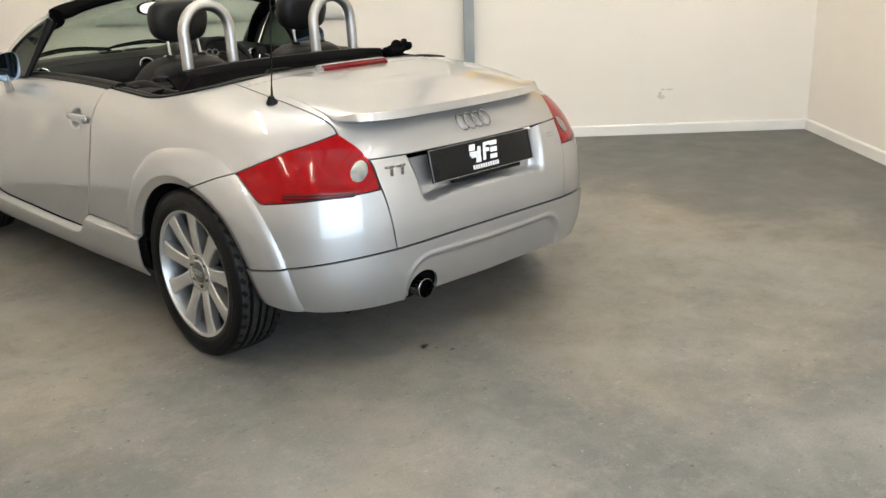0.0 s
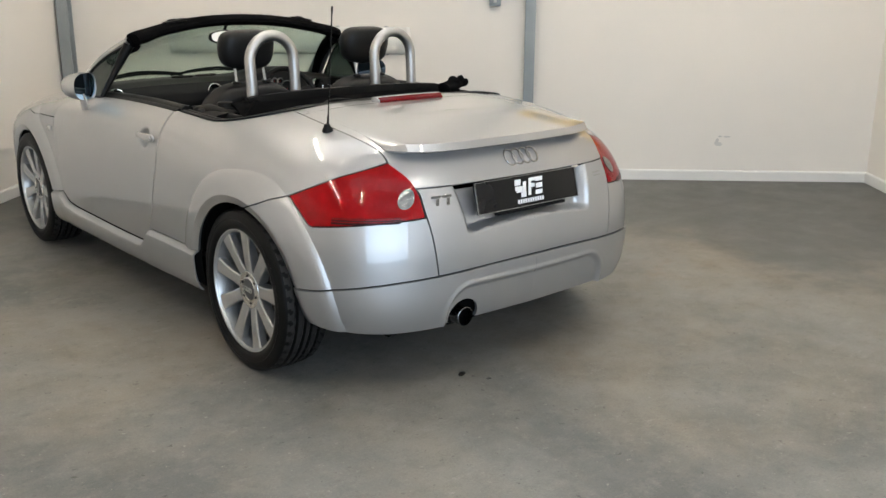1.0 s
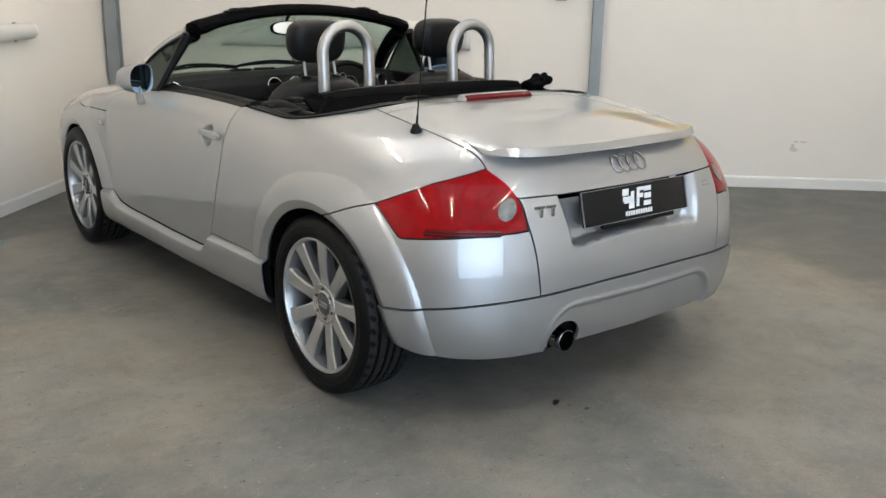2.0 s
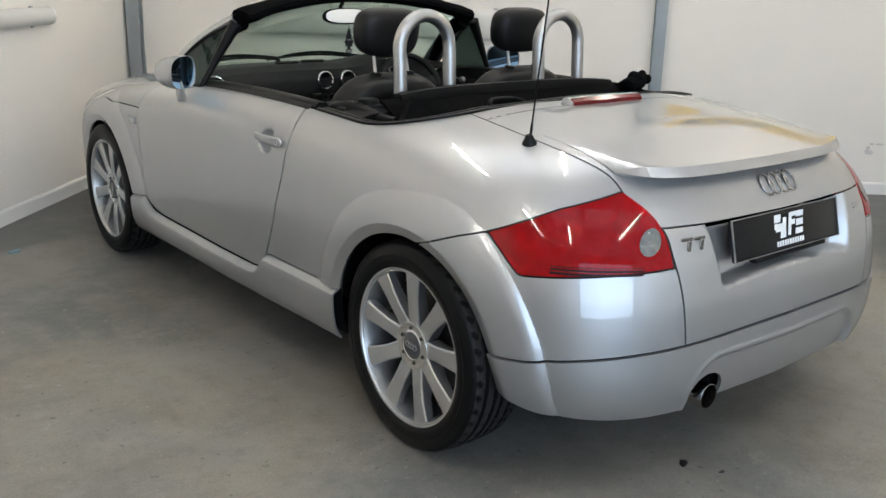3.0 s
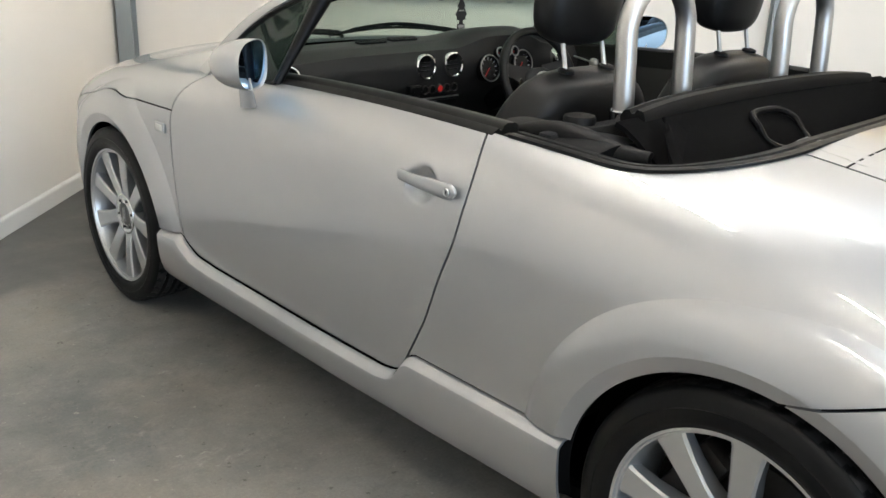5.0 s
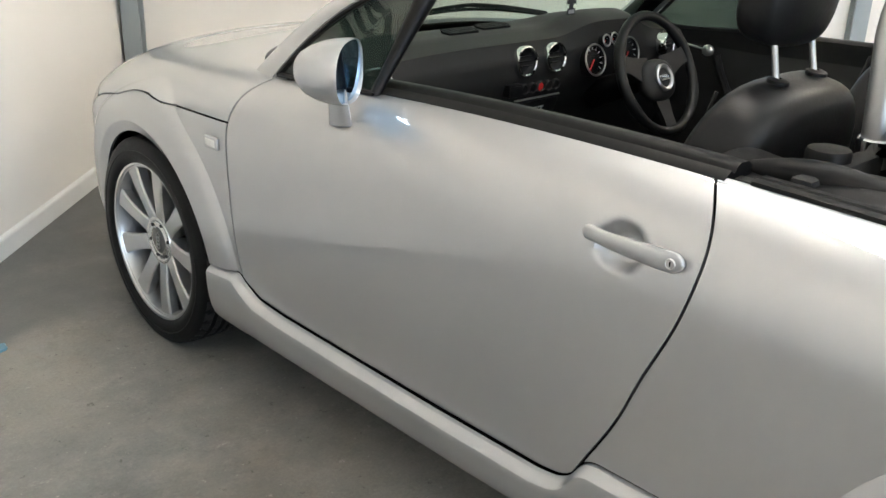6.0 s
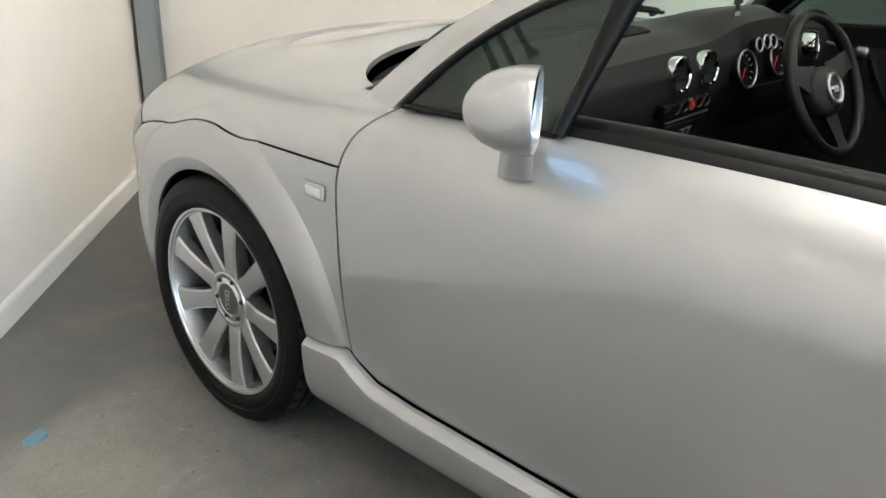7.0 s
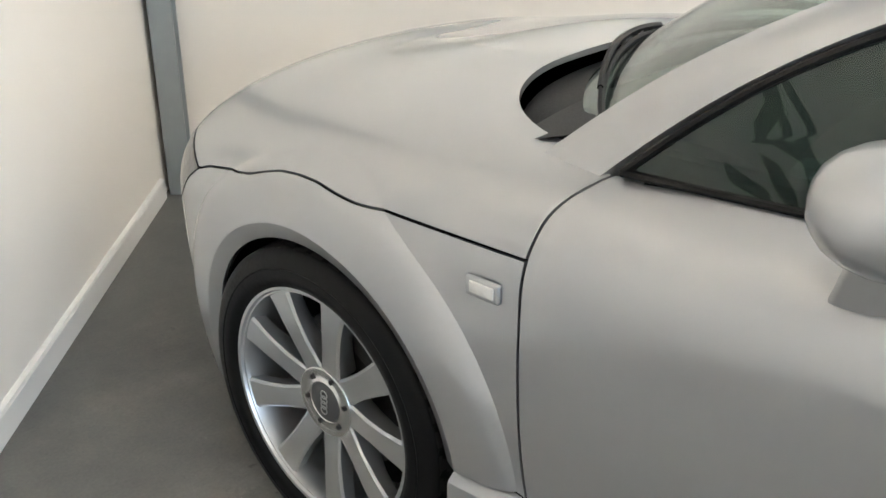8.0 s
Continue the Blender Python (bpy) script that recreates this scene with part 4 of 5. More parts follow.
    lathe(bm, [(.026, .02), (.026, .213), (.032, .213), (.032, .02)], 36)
    part("barrel_shade", bm, VOID, rim)
    return rim


wheel_one = build_wheel()
WHEEL_X = .760
for k, (sx, ay, spin) in enumerate(((-1, 0, 4), (-1, AXLE_F, 93), (1, 0, 9), (1, AXLE_F, 21))):
    m = pose(sx * (WHEEL_X + (.012 if ay else 0)), ay, AXLE_Z, spin, 0, 0 if sx < 0 else 180)
    w = wheel_one if k == 0 else copy_thing(wheel_one, m)
    w.matrix_basis = m
    w.parent = car


# ---- tail lamps ----
def bowls(u, v, x, y, z):
    """Three round stepped reflector bowls behind the lens, over fine upright ribs."""
    out = .0015 * np.sin(u * 420)
    for cu, cz, r in ((.655, .775, .048), (.745, .735, .055), (.592, .728, .036)):
        d = np.hypot(u - cu, z - cz) / r
        out = out - .016 * np.clip(1 - d * d, 0, 1) + .004 * np.exp(-((d - 1.03) / .07) ** 2) + .0012 * np.sin(d * 26) * (d < 1)
    return out


def lamp_side(side):
    lens = panel("tail_lamp", F_LAMP, RED_LENS, car, side, lift=.001, gap=.003, depth=.03, label="red tail lamp with a clear reversing lens")
    panel("reflector", F_LAMP, RED_DEEP, lens, side, lift=-.022, gap=.006, depth=.004,
          push=bowls)
    disc = .032 - np.hypot((UU - .592) * 1.0, (PZ - .728) * 1.0)
    panel("reversing_lens", [disc], CLEAR, lens, side, lift=.0035, gap=0, depth=.012, label="round clear ribbed lens")
    for low_z, high_z in ((.651, .6585), (.6605, .6665), (.669, .672)):
        stripe = [.842 - UU, UU - .535, PZ - low_z - .006 * (UU < .6), high_z - PZ]
        panel("dark_strip", stripe, RED_DARK, lens, side, lift=.0018, gap=.0005, depth=.002, label="dark smoked lens strip")
    seal = [f + .0005 for f in F_LAMP]
    panel("lamp_seal", seal, SEAL, lens, side, lift=-.004, gap=0, depth=.02)


for side in (-1, 1):
    lamp_side(side)

# ---- boot lid furniture ----
bm = bmesh.new()
path, n = [], 60
_sv = 1.588


def lid_at(x, v, lift=0.0):
    """The tail's points at given x on the lines v, by bisection along the outline, for arrays."""
    x, v = np.broadcast_arrays(np.asarray(x, float), np.asarray(v, float))
    lo, hi = np.zeros_like(x), np.full_like(x, 1.5)
    for _ in range(24):
        mid = (lo + hi) / 2
        less = np.abs(skin(mid, v, lift)[0]) < np.abs(x)
        lo, hi = np.where(less, mid, lo), np.where(less, hi, mid)
    px, py, pz = skin(lo, v, lift)
    return np.stack([np.copysign(px, x), py, pz], -1)


def tail_at(x, z, lift=0.0):
    """The tail's points at given x and z, for arrays."""
    x, z = np.broadcast_arrays(np.asarray(x, float), np.asarray(z, float))
    lo, hi = np.full_like(x, 1.0), np.full_like(x, 1.9)
    for _ in range(18):
        mid = (lo + hi) / 2
        less = lid_at(x, mid)[..., 2] < z
        lo, hi = np.where(less, mid, lo), np.where(less, hi, mid)
    return lid_at(x, lo, lift)


def lid_pt(x, v, lift=0.0):
    return Vector(lid_at(x, v, lift).tolist())


verts = []
for i in range(n + 1):
    t = -1 + 2 * i / n
    x = .503 * (1.5 * t - .5 * t ** 3)
    e = abs(x) / .503
    k = min(1.0, max(0.0, 1 - e) / .07) ** .7
    p = lid_pt(x, _sv)
    up, back = .002 + .025 * k, .006 + (.028 + .020 * e ** 3) * k
    ts = np.array([0, .15, .3, .45, .6, .72, .82, .9, .96, 1.0])
    line = lid_at(np.full(10, x), _sv + .22 * (1 - ts))
    top = [Vector(pt) + Vector((0, -back * t ** (2 + 2 * e ** 5), .0006 + (up - .0006) * t ** (1.6 + 3 * e ** 5))) for pt, t in zip(line.tolist(), ts.tolist())]
    ridge = top[-1]
    foot = ridge + Vector((0, -.004 - .014 * k, -.003 - .022 * k))
    verts += top + [ridge.lerp(foot, .5), foot, foot + Vector((0, .010 * k, -.003 * k)), p + Vector((0, .002, -.016)), p + Vector((0, .03, -.018)), top[0] + Vector((0, 0, -.02))]
add_mesh(bm, verts, ring_faces(n + 1, 16, True, True))
part("spoiler", bm, PAINT, car, "silver lip spoiler on the boot lid", 26)

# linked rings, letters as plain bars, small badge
bm = bmesh.new()
for k in range(4):
    c = Vector((.015 + (k - 1.5) * .0385, 0, 0))
    q = 2 * np.pi * np.arange(32) / 32
    pts = tail_at(c.x + .0255 * np.cos(q), .820 + .0250 * np.sin(q), .004)
    pts = [Vector(p) + Vector((0, -.0012 * math.copysign(1, math.sin(w)), 0)) for p, w in zip(pts.tolist(), q)]
    tube(bm, pts, .0033, 8, closed=True)
part("ring_emblem", bm, DARK_CHROME, car, "four linked chrome rings")


def tail_y(x, z):
    return Vector(tail_at(x, z).tolist())


bm = bmesh.new()
for c in (-.424, -.382):
    for dx, dz, w, h in ((0, .0135, .038, .009), (0, -.006, .012, .032)):
        p = tail_y(c + dx, .713 + dz)
        a = tail_y(c + dx + .01, .713 + dz) - p
        box(bm, (w, .004, h), Matrix.Translation(p + Vector((0, -.002, 0))) @ Matrix.Rotation(math.atan2(a.y, a.x), 4, "Z"), .001, 1)
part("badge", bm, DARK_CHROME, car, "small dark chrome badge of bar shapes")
bm = bmesh.new()
for dz in (.006, -.006):
    p = tail_y(.405, .712 + dz)
    box(bm, (.045, .003, .005), Matrix.Translation(p + Vector((0, -.001, 0))) @ Matrix.Rotation(.16, 4, "Z"))
part("badge", bm, GREY_TEXT, car)

# number plate: black panel with white printed shapes
tilt = Matrix.Translation((0, -.648, .699)) @ Matrix.Rotation(radians(-14), 4, "X")
bm = bmesh.new()
box(bm, (.524, .012, .114), tilt, .004)
plate = part("number_plate", bm, PLATE_BLACK, car, "black show plate with white printed shapes")
bm = bmesh.new()
for sx, sz, px, pz in ((.524, .0006, 0, .0565), (.524, .0008, 0, -.0565), (.0008, .115, -.2615, 0), (.0008, .115, .2615, 0)):
    box(bm, (sx, .006, sz + .001), tilt @ Matrix.Translation((px, -.0055, pz)))
part("rim", bm, BRUSHED, plate, "thin pale rim")
bm = bmesh.new()
box(bm, (.36, .02, .02), tilt @ Matrix.Translation((.01, .006, -.062)), .003, 1)
part("plate_mount", bm, BLACK, plate)


def printed(pieces):
    for x, z, w, h, lean in pieces:
        bm = bmesh.new()
        m = tilt @ Matrix.Translation((x, -.0068, z)) @ Matrix(((1, 0, lean, 0), (0, 1, 0, 0), (0, 0, 1, 0), (0, 0, 0, 1)))
        box(bm, (w, .0012, h), m)
        part("printed_shape", bm, PLATE_WHITE, plate, "white printed shape")


printed([(-.052, .034, .030, .022, .2), (-.046, .008, .030, .022, .2), (-.028, -.012, .026, .020, .2), (-.062, .012, .012, .016, .2), (-.020, .014, .016, .040, .2)])
printed([(.008, .012, .014, .062, .2), (.027, .038, .030, .012, .2), (.023, .016, .022, .014, .2), (.060, .036, .036, .016, .2), (.057, .012, .034, .018, .2), (.052, -.012, .036, .016, .2)])
printed([(-.058 + .0126 * k, -.037, .0085, .015, .1) for k in range(11)])

# high brake lamp
bm = bmesh.new()
verts, n = [], 24
for i in range(n + 1):
    x = -.185 + .37 * i / n
    k = min(1, (1 - abs(x) / .185) / .06) ** .5 if abs(x) < .185 else 0
    y, z = .060 + .10 * (x * x) * .9, .970 - .06 * x * x
    verts += [(x, y - .022 * (.4 + .6 * k), z - .012), (x, y - .018 * k, z + .012 * k), (x, y + .002, z + .021 * k), (x, y + .022, z + .022 * k), (x, y + .034, z + .004), (x, y + .03, z - .02), (x, y - .01, z - .02)]
add_mesh(bm, verts, ring_faces(n + 1, 7, True, True))
hb = part("high_brake_lamp", bm, PAINT, car, "slim high brake lamp with a red lens", 45)
bm = bmesh.new()
verts = []
for i in range(n + 1):
    x = -.165 + .33 * i / n
    y, z = .060 + .10 * (x * x) * .9, .970 - .06 * x * x
    verts += [(x, y - .0235, z - .006), (x, y - .021, z + .011), (x, y - .006, z + .0215), (x, y + .002, z + .012), (x, y, z - .006)]
add_mesh(bm, verts, ring_faces(n + 1, 5, True, True))
part("lens", bm, RED_SOLID, hb, "red lens")

# aerial
bm = bmesh.new()
base = Vector([float(c) for c in skin(1.130, 1.645)])
lathe(bm, [(-.006, .001), (-.006, .021), (.004, .0205), (.016, .013), (.024, .0105), (.027, .005), (.027, .0005)], 20, "z", Matrix.Translation(base) @ Matrix.Rotation(-.12, 4, "Y"))
aerial = part("aerial_base", bm, SEAL, car, "black rubber aerial foot")
bm = bmesh.new()
top = base + Vector((.004, -.045, .44))
mast = [base.lerp(top, k / 60) for k in range(61)]
tube(bm, [p + Vector((.0005 * math.cos(i * 2.1), .0005 * math.sin(i * 2.1), 0)) * (1 if 8 < i < 58 else 0) for i, p in enumerate(mast)], [.0042 if i < 8 else .0026 if i < 57 else .0038 for i in range(61)], 6)
part("mast", bm, BLACK, aerial)

# exhaust
bm = bmesh.new()
lathe(bm, [(.25, .030), (-.006, .0355), (-.010, .035), (-.011, .0335), (-.004, .032), (.20, .027)], 32, "y", Matrix.Translation((-.332, -.670, .285)))
ex = part("exhaust_pipe", bm, DARK_CHROME, car, "round chrome exhaust tailpipe")
bm = bmesh.new()
lathe(bm, [(.05, .033), (.05, .001)], 24, "y", Matrix.Translation((-.332, -.670, .285)))
part("bore", bm, VOID, ex)
bm = bmesh.new()
box(bm, (.6, .5, .14), Matrix.Translation((-.1, -.38, .30)), .05, 3)
part("silencer", bm, VOID, car)

# side repeater and door handle, both sides
for side in (-1, 1):
    c = Vector((side * .8705, 2.022, .708))
    bm = bmesh.new()
    box(bm, (.010, .062, .032), Matrix.Translation(c), .0045, 3)
    rep = part("side_repeater", bm, PAINT, car, "pale side repeater lamp")
    bm = bmesh.new()
    box(bm, (.006, .046, .020), Matrix.Translation(c + Vector((side * .004, 0, 0))), .0028, 3)
    part("lens", bm, PALE_LENS, rep, "pale clear lens")


def handle(side, door):
    """A flat pull: slim and flush at the front, a broad round end with the lock at the back."""
    x0, n = side * .864, 60
    bm = bmesh.new()
    verts = []
    for i in range(n + 1):
        s = i / n
        y = .860 - .190 * s
        end = min(1, (s / .04) ** .5, ((1 - s) / .075) ** .5 if s > .925 else 1)
        h = (.0115 + .0045 * smooth(.15, .85, s)) * end + .001
        bow = .005 + .008 * float(smooth(.0, .35, s)) - .004 * float(smooth(.8, 1, s))
        z = .814 - .001 * s
        for k in range(14):
            a = 2 * math.pi * k / 14
            ca, sa = math.cos(a), math.sin(a)
            verts.append((x0 + side * (bow + .0065 * math.copysign(abs(ca) ** .6, ca) * (.4 + .6 * end)), y, z + h * math.copysign(abs(sa) ** .75, sa)))
    add_mesh(bm, verts, ring_faces(n + 1, 14, True, True))
    part("handle", bm, PAINT, door, "silver pull handle over a round scoop", 50)
    bm = bmesh.new()
    lathe(bm, [(0, .0001), (.0, .0070), (side * .0012, .0078), (-side * .002, .0086)], 24, "x", Matrix.Translation((x0 + side * .0198, .688, .813)))
    part("lock", bm, BRUSHED, door, "lock barrel")
    bm = bmesh.new()
    box(bm, (.002, .0018, .008), Matrix.Translation((x0 + side * .0198, .688, .813)))
    part("keyhole", bm, VOID, door)


for side in (-1, 1):
    handle(side, doors[side])


# ---- windscreen ----
def base_pt(a):
    """The screen's foot, a from -1 to 1 across."""
    return Vector((.722 * a, 1.93 + .335 * (1 - abs(a) ** 2.3), .884 + .012 * (1 - a * a)))


def head_pt(a):
    return Vector((.598 * a, 1.505 + .05 * (1 - a * a), 1.172 + .083 * (1 - abs(a) ** 2.2)))


def screen(a, b):
    p = base_pt(a).lerp(head_pt(a), b)
    bow = .045 * math.sin(math.pi * b) * (1 - .3 * a * a)
    return p + Vector((.25 * a * bow, bow * .55, bow * .8))


bm = bmesh.new()
quad_sheet(bm, lambda i, j: screen(-1 + 2 * i, j), 40, 16, .005)
glass = part("windscreen", bm, GLASS, car, "clear faintly green windscreen")
glass.visible_shadow = False

bm = bmesh.new()
prof = [(.030, -.006), (.036, .010), (.018, .026), (-.020, .032), (-.055, .026), (-.078, .010), (-.080, -.006), (-.060, -.022), (-.02, -.024), (.01, -.018)]
n = 48
path = [head_pt(-1 + 2 * i / n) for i in range(n + 1)]
verts = []
for i, p in enumerate(path):
    a = -1 + 2 * i / n
    k = 1 + .12 * math.exp(-((abs(a) - .93) / .06) ** 2) + .05 * math.exp(-((abs(a) - .62) / .07) ** 2)
    t = (path[min(i + 1, n)] - path[max(i - 1, 0)]).normalized()
    o = Vector((-t.y, t.x, 0)).normalized()
    o = o if o.y > 0 else -o
    w = o.cross(t).normalized()
    w = w if w.z > 0 else -w
    verts += [p + o * (x * k) + w * (z * k) for x, z in prof]
add_mesh(bm, verts, ring_faces(n + 1, len(prof), True, True))
header = part("screen_header", bm, CLOTH, car, "black padded windscreen header rail", 45)
for a in (-.62, .62):
    bm = bmesh.new()
    c = head_pt(a)
    t = (head_pt(a + .05) - head_pt(a - .05)).normalized()
    m = Matrix.Translation(c + Vector((0, -.040, .032))) @ Matrix.Rotation(math.atan2(t.z, t.x), 4, "Y").inverted()
    box(bm, (.11, .05, .012), m, .004)
    box(bm, (.035, .03, .008), m @ Matrix.Translation((-.012, 0, .008)), .003)
    part("latch_plate", bm, BLACK, header)

for side in (-1, 1):
    # body-coloured pillar, tapering upwards
    f0, f1 = Vector((side * .725, 2.056, .854)), Vector((side * .585, 1.555, 1.182))
    r0, r1 = Vector((side * .760, 1.941, .851)), Vector((side * .628, 1.492, 1.166))
    bm = bmesh.new()
    verts = []
    for i in range(15):
        s = -.14 + 1.14 * i / 14
        a, b = f0 + (f1 - f0) * s, r0 + (r1 - r0) * s
        bow = .030 * math.sin(math.pi * s)
        d = Vector((side * bow * .45, bow * .4, bow))
        a, b = a + d, b + d
        out = (b - a).cross(f1 - f0).normalized()
        out = out if out.x * side > 0 else -out
        swell = float(smooth(.02, .4, s))
        mid = (a + b) / 2 + out * (.001 + .009 * swell)
        q1, q3 = a.lerp(mid, .5) + out * .003 * swell, b.lerp(mid, .5) + out * .003 * swell
        verts += [a, q1, mid, q3, b, b - out * .022, mid - out * .03, a - out * .022]
    add_mesh(bm, verts, ring_faces(15, 8, True, True))
    part("screen_pillar", bm, PAINT, car, "silver windscreen pillar", 60)
    # quarter glass with its black surround
    foot_f, foot_r, head = Vector((side * .756, 1.885, .886)), Vector((side * .764, 1.515, .905)), Vector((side * .622, 1.488, 1.150))
    lift = Vector((side * .014, .012, .03))

    bm = bmesh.new()
    rim = [foot_f, foot_f.lerp(foot_r, .5), foot_r, foot_r.lerp(head, .5), head] + [head.lerp(foot_f, k / 8) + lift * math.sin(math.pi * k / 8) * .9 for k in range(1, 8)]
    inner = Vector((-side * .004, 0, 0))
    mid_p = (foot_f + foot_r + head) / 3 + Vector((side * .006, 0, .008))
    verts = rim + [mid_p] + [p + inner for p in rim] + [mid_p + inner]
    n = len(rim)
    faces = [(k, (k + 1) % n, n) for k in range(n)] + [(n + 1 + (k + 1) % n, n + 1 + k, 2 * n + 1) for k in range(n)]
    add_mesh(bm, verts, faces)
    qg = part("quarter_glass", bm, SMOKED, car, "small fixed tinted quarter window")
    qg.visible_shadow = False
    bm = bmesh.new()
    tube(bm, [foot_r.lerp(head, k / 10) + Vector((0, -.004 - .010 * k / 10, 0)) for k in range(11)], [.012 + .014 * (k / 10) ** 1.5 for k in range(11)], 10)
    part("frame", bm, SEAL, qg, "black upright post")
    bm = bmesh.new()
    tube(bm, [foot_f.lerp(head, k / 12) + lift * math.sin(math.pi * k / 12) * .95 for k in range(13)], .0066, 8)
    part("frame", bm, SEAL, qg)
    bm = bmesh.new()
    tube(bm, [foot_f.lerp(foot_r, k / 6) for k in range(7)], .0062, 8)
    part("frame", bm, SEAL, qg)
    # black inner lining of the pillar
    bm = bmesh.new()
    tube(bm, [Vector((side * .70, 1.90, .90)).lerp(Vector((side * .585, 1.50, 1.155)), k / 8) + Vector((0, .02, .03)) * math.sin(math.pi * k / 8) for k in range(9)], [.020 + .018 * (k / 8) for k in range(9)], 10)
    part("pillar_lining", bm, CLOTH, car)

# scuttle between bonnet and screen, with wipers
bm = bmesh.new()
def scuttle(i, j):
    a = -.85 + 1.70 * i
    p = base_pt(a)
    q = Vector((a * .735, CK_FRONT + .012 - .43 * (1 - (1 - min(1, abs(a) / 1.0 * .98) ** 2.6) ** .5) * .98, 0))
    sink = .035 * (abs(a) / .88) ** 8
    q.z = float(deck_z(q.x, q.y)) - .030 - sink
    return (p + Vector((0, -.03, -.012 - sink))).lerp(q, j)
quad_sheet(bm, scuttle, 36, 5, .004)
part("scuttle", bm, BLACK, car, "black plastic scuttle panel")
bm = bmesh.new()
quad_sheet(bm, lambda i, j: (lambda a: scuttle(i, 1) + Vector((0, .002, -.004 - .10 * j)))(i), 36, 1, .003)
part("scuttle_wall", bm, VOID, car)
for x0, x1, z in ((-.66, -.02, .012), (-.08, .50, .014)):
    bm = bmesh.new()
    blade = []
    for k in range(25):
        a = (x0 + (x1 - x0) * k / 24) / .722
        p = screen(a, .035 + .05 * math.sin(math.pi * k / 24))
        blade.append(p + Vector((0, .005, .010)))
    tube(bm, blade, .0060, 6)
    arm = [Vector((p.x, p.y + .022 * (k / 24), p.z + .012 - .008 * abs(k / 12 - 1))) for k, p in enumerate(blade)]
    tube(bm, arm[4:] + [arm[-1] + Vector((.05, .05, -.02))], [.0055 + .004 * k / 21 for k in range(22)], 6)
    for k in (4, 9, 15, 20):
        tube(bm, [arm[k], blade[max(k - 3, 0)]], .003, 5)
        tube(bm, [arm[k], blade[min(k + 3, 24)]], .003, 5)
    part("wiper", bm, BLACK, car, "black wiper arm with its blade")

# ---- edge trims round the cockpit ----
def edge_xy(s):
    """The opening's edge: s 0 at the rear middle, 1 at the near front corner."""
    pts = EDGE
    f = s * (len(pts) - 1)
    i = min(int(f), len(pts) - 2)
    return pts[i].lerp(pts[i + 1], f - i)


EDGE = [Vector((0, CK_BACK))] + [Vector((-CK_HALF + .275 - .275 * math.sin(q), CK_BACK + .275 - .275 * math.cos(q))) for q in (math.pi / 2 * k / 14 for k in range(15))] + [Vector((-CK_HALF, .45 + .04 * k)) for k in range(36)]


def trim_run(pts, side, prof, name, mat, label, parent):
    path, outs = [], []
    for i, p in enumerate(pts):
        t = (pts[min(i + 1, len(pts) - 1)] - pts[max(i - 1, 0)]).normalized()
        inw = Vector((t.y, -t.x))
        if inw.dot(Vector((0, 1.0)) - p) < 0:
            inw = -inw
        path.append(Vector((-side * p.x, p.y, float(deck_z(p.x, p.y)))))
        outs.append((-side * inw.x, inw.y, 0))
    bm = bmesh.new()
    sweep(bm, path, prof, lambda i: outs[i])
    return part(name, bm, mat, parent, label, 40)


DOOR_TRIM = [(-.014, -.024), (-.015, -.012), (-.008, -.001), (.010, .008), (.014, .003), (.020, .003), (.024, .010), (.034, .016), (.058, .015), (.068, .008), (.070, -.05), (.004, -.05)]
REAR_TRIM = [(-.004, -.006), (-.004, .005), (.002, .006), (.012, .007), (.020, .003), (.024, .007), (.040, .006), (.045, -.06), (.004, -.06)]
for side in (-1, 1):
    trim_run([p for p in EDGE if p.y > .66 and p.y < 1.9 and abs(p.x) > .74], side, DOOR_TRIM, "waist_trim", SEAL, "black rubber waist seal along the door", car)
    trim_run([p for p in EDGE if p.y < .67], side, REAR_TRIM, "rear_seal", SEAL, "black rubber seal round the roof well", car)

# ---- cabin tub ----
bm = bmesh.new()
box(bm, (1.42, 1.5, .03), Matrix.Translation((0, 1.25, .30)))
part("cabin_floor", bm, CARPET, car)
for side in (-1, 1):
    bm = bmesh.new()
    quad_sheet(bm, lambda i, j: (side * (.695 - .03 * math.sin(math.pi * j) * (1 if .1 < i < .9 else .4) + .012 * j), .62 + 1.28 * i, .30 + .615 * j), 12, 10, .02)
    dl = part("door_lining", bm, DASH, car, "black door lining")
    bm = bmesh.new()
    tube(bm, [(side * .66, 1.05, .66), (side * .63, 1.08, .66), (side * .625, 1.30, .655), (side * .635, 1.46, .70), (side * .655, 1.53, .80), (side * .66, 1.55, .84)], .014, 8)
    part("grab_handle", bm, BLACK, dl, "curved black grab handle")
    bm = bmesh.new()
    pillow(bm, (.014, .020, .018), Matrix.Translation((side * .655, 1.58, .855)), 2.2, 2.2, 16, 10)
    tube(bm, [(side * .658, 1.60, .857), (side * .657, 1.68, .868)], .004, 6)
    part("door_pull", bm, BRUSHED, dl, "bright metal door pull")
    bm = bmesh.new()
    pillow(bm, (.012, .018, .016), Matrix.Translation((side * .655, 1.46, .690)), 2.2, 2.2, 16, 10)
    part("speaker_stud", bm, BRUSHED, dl, "small bright metal knob")
bm = bmesh.new()
box(bm, (1.40, .04, .62), Matrix.Translation((0, .60, .62)), .01)
part("bulkhead", bm, CARPET, car)
bm = bmesh.new()
box(bm, (.24, 1.05, .30), Matrix.Translation((0, 1.28, .44)), .04, 3)
part("tunnel", bm, DASH, car, "black centre tunnel")

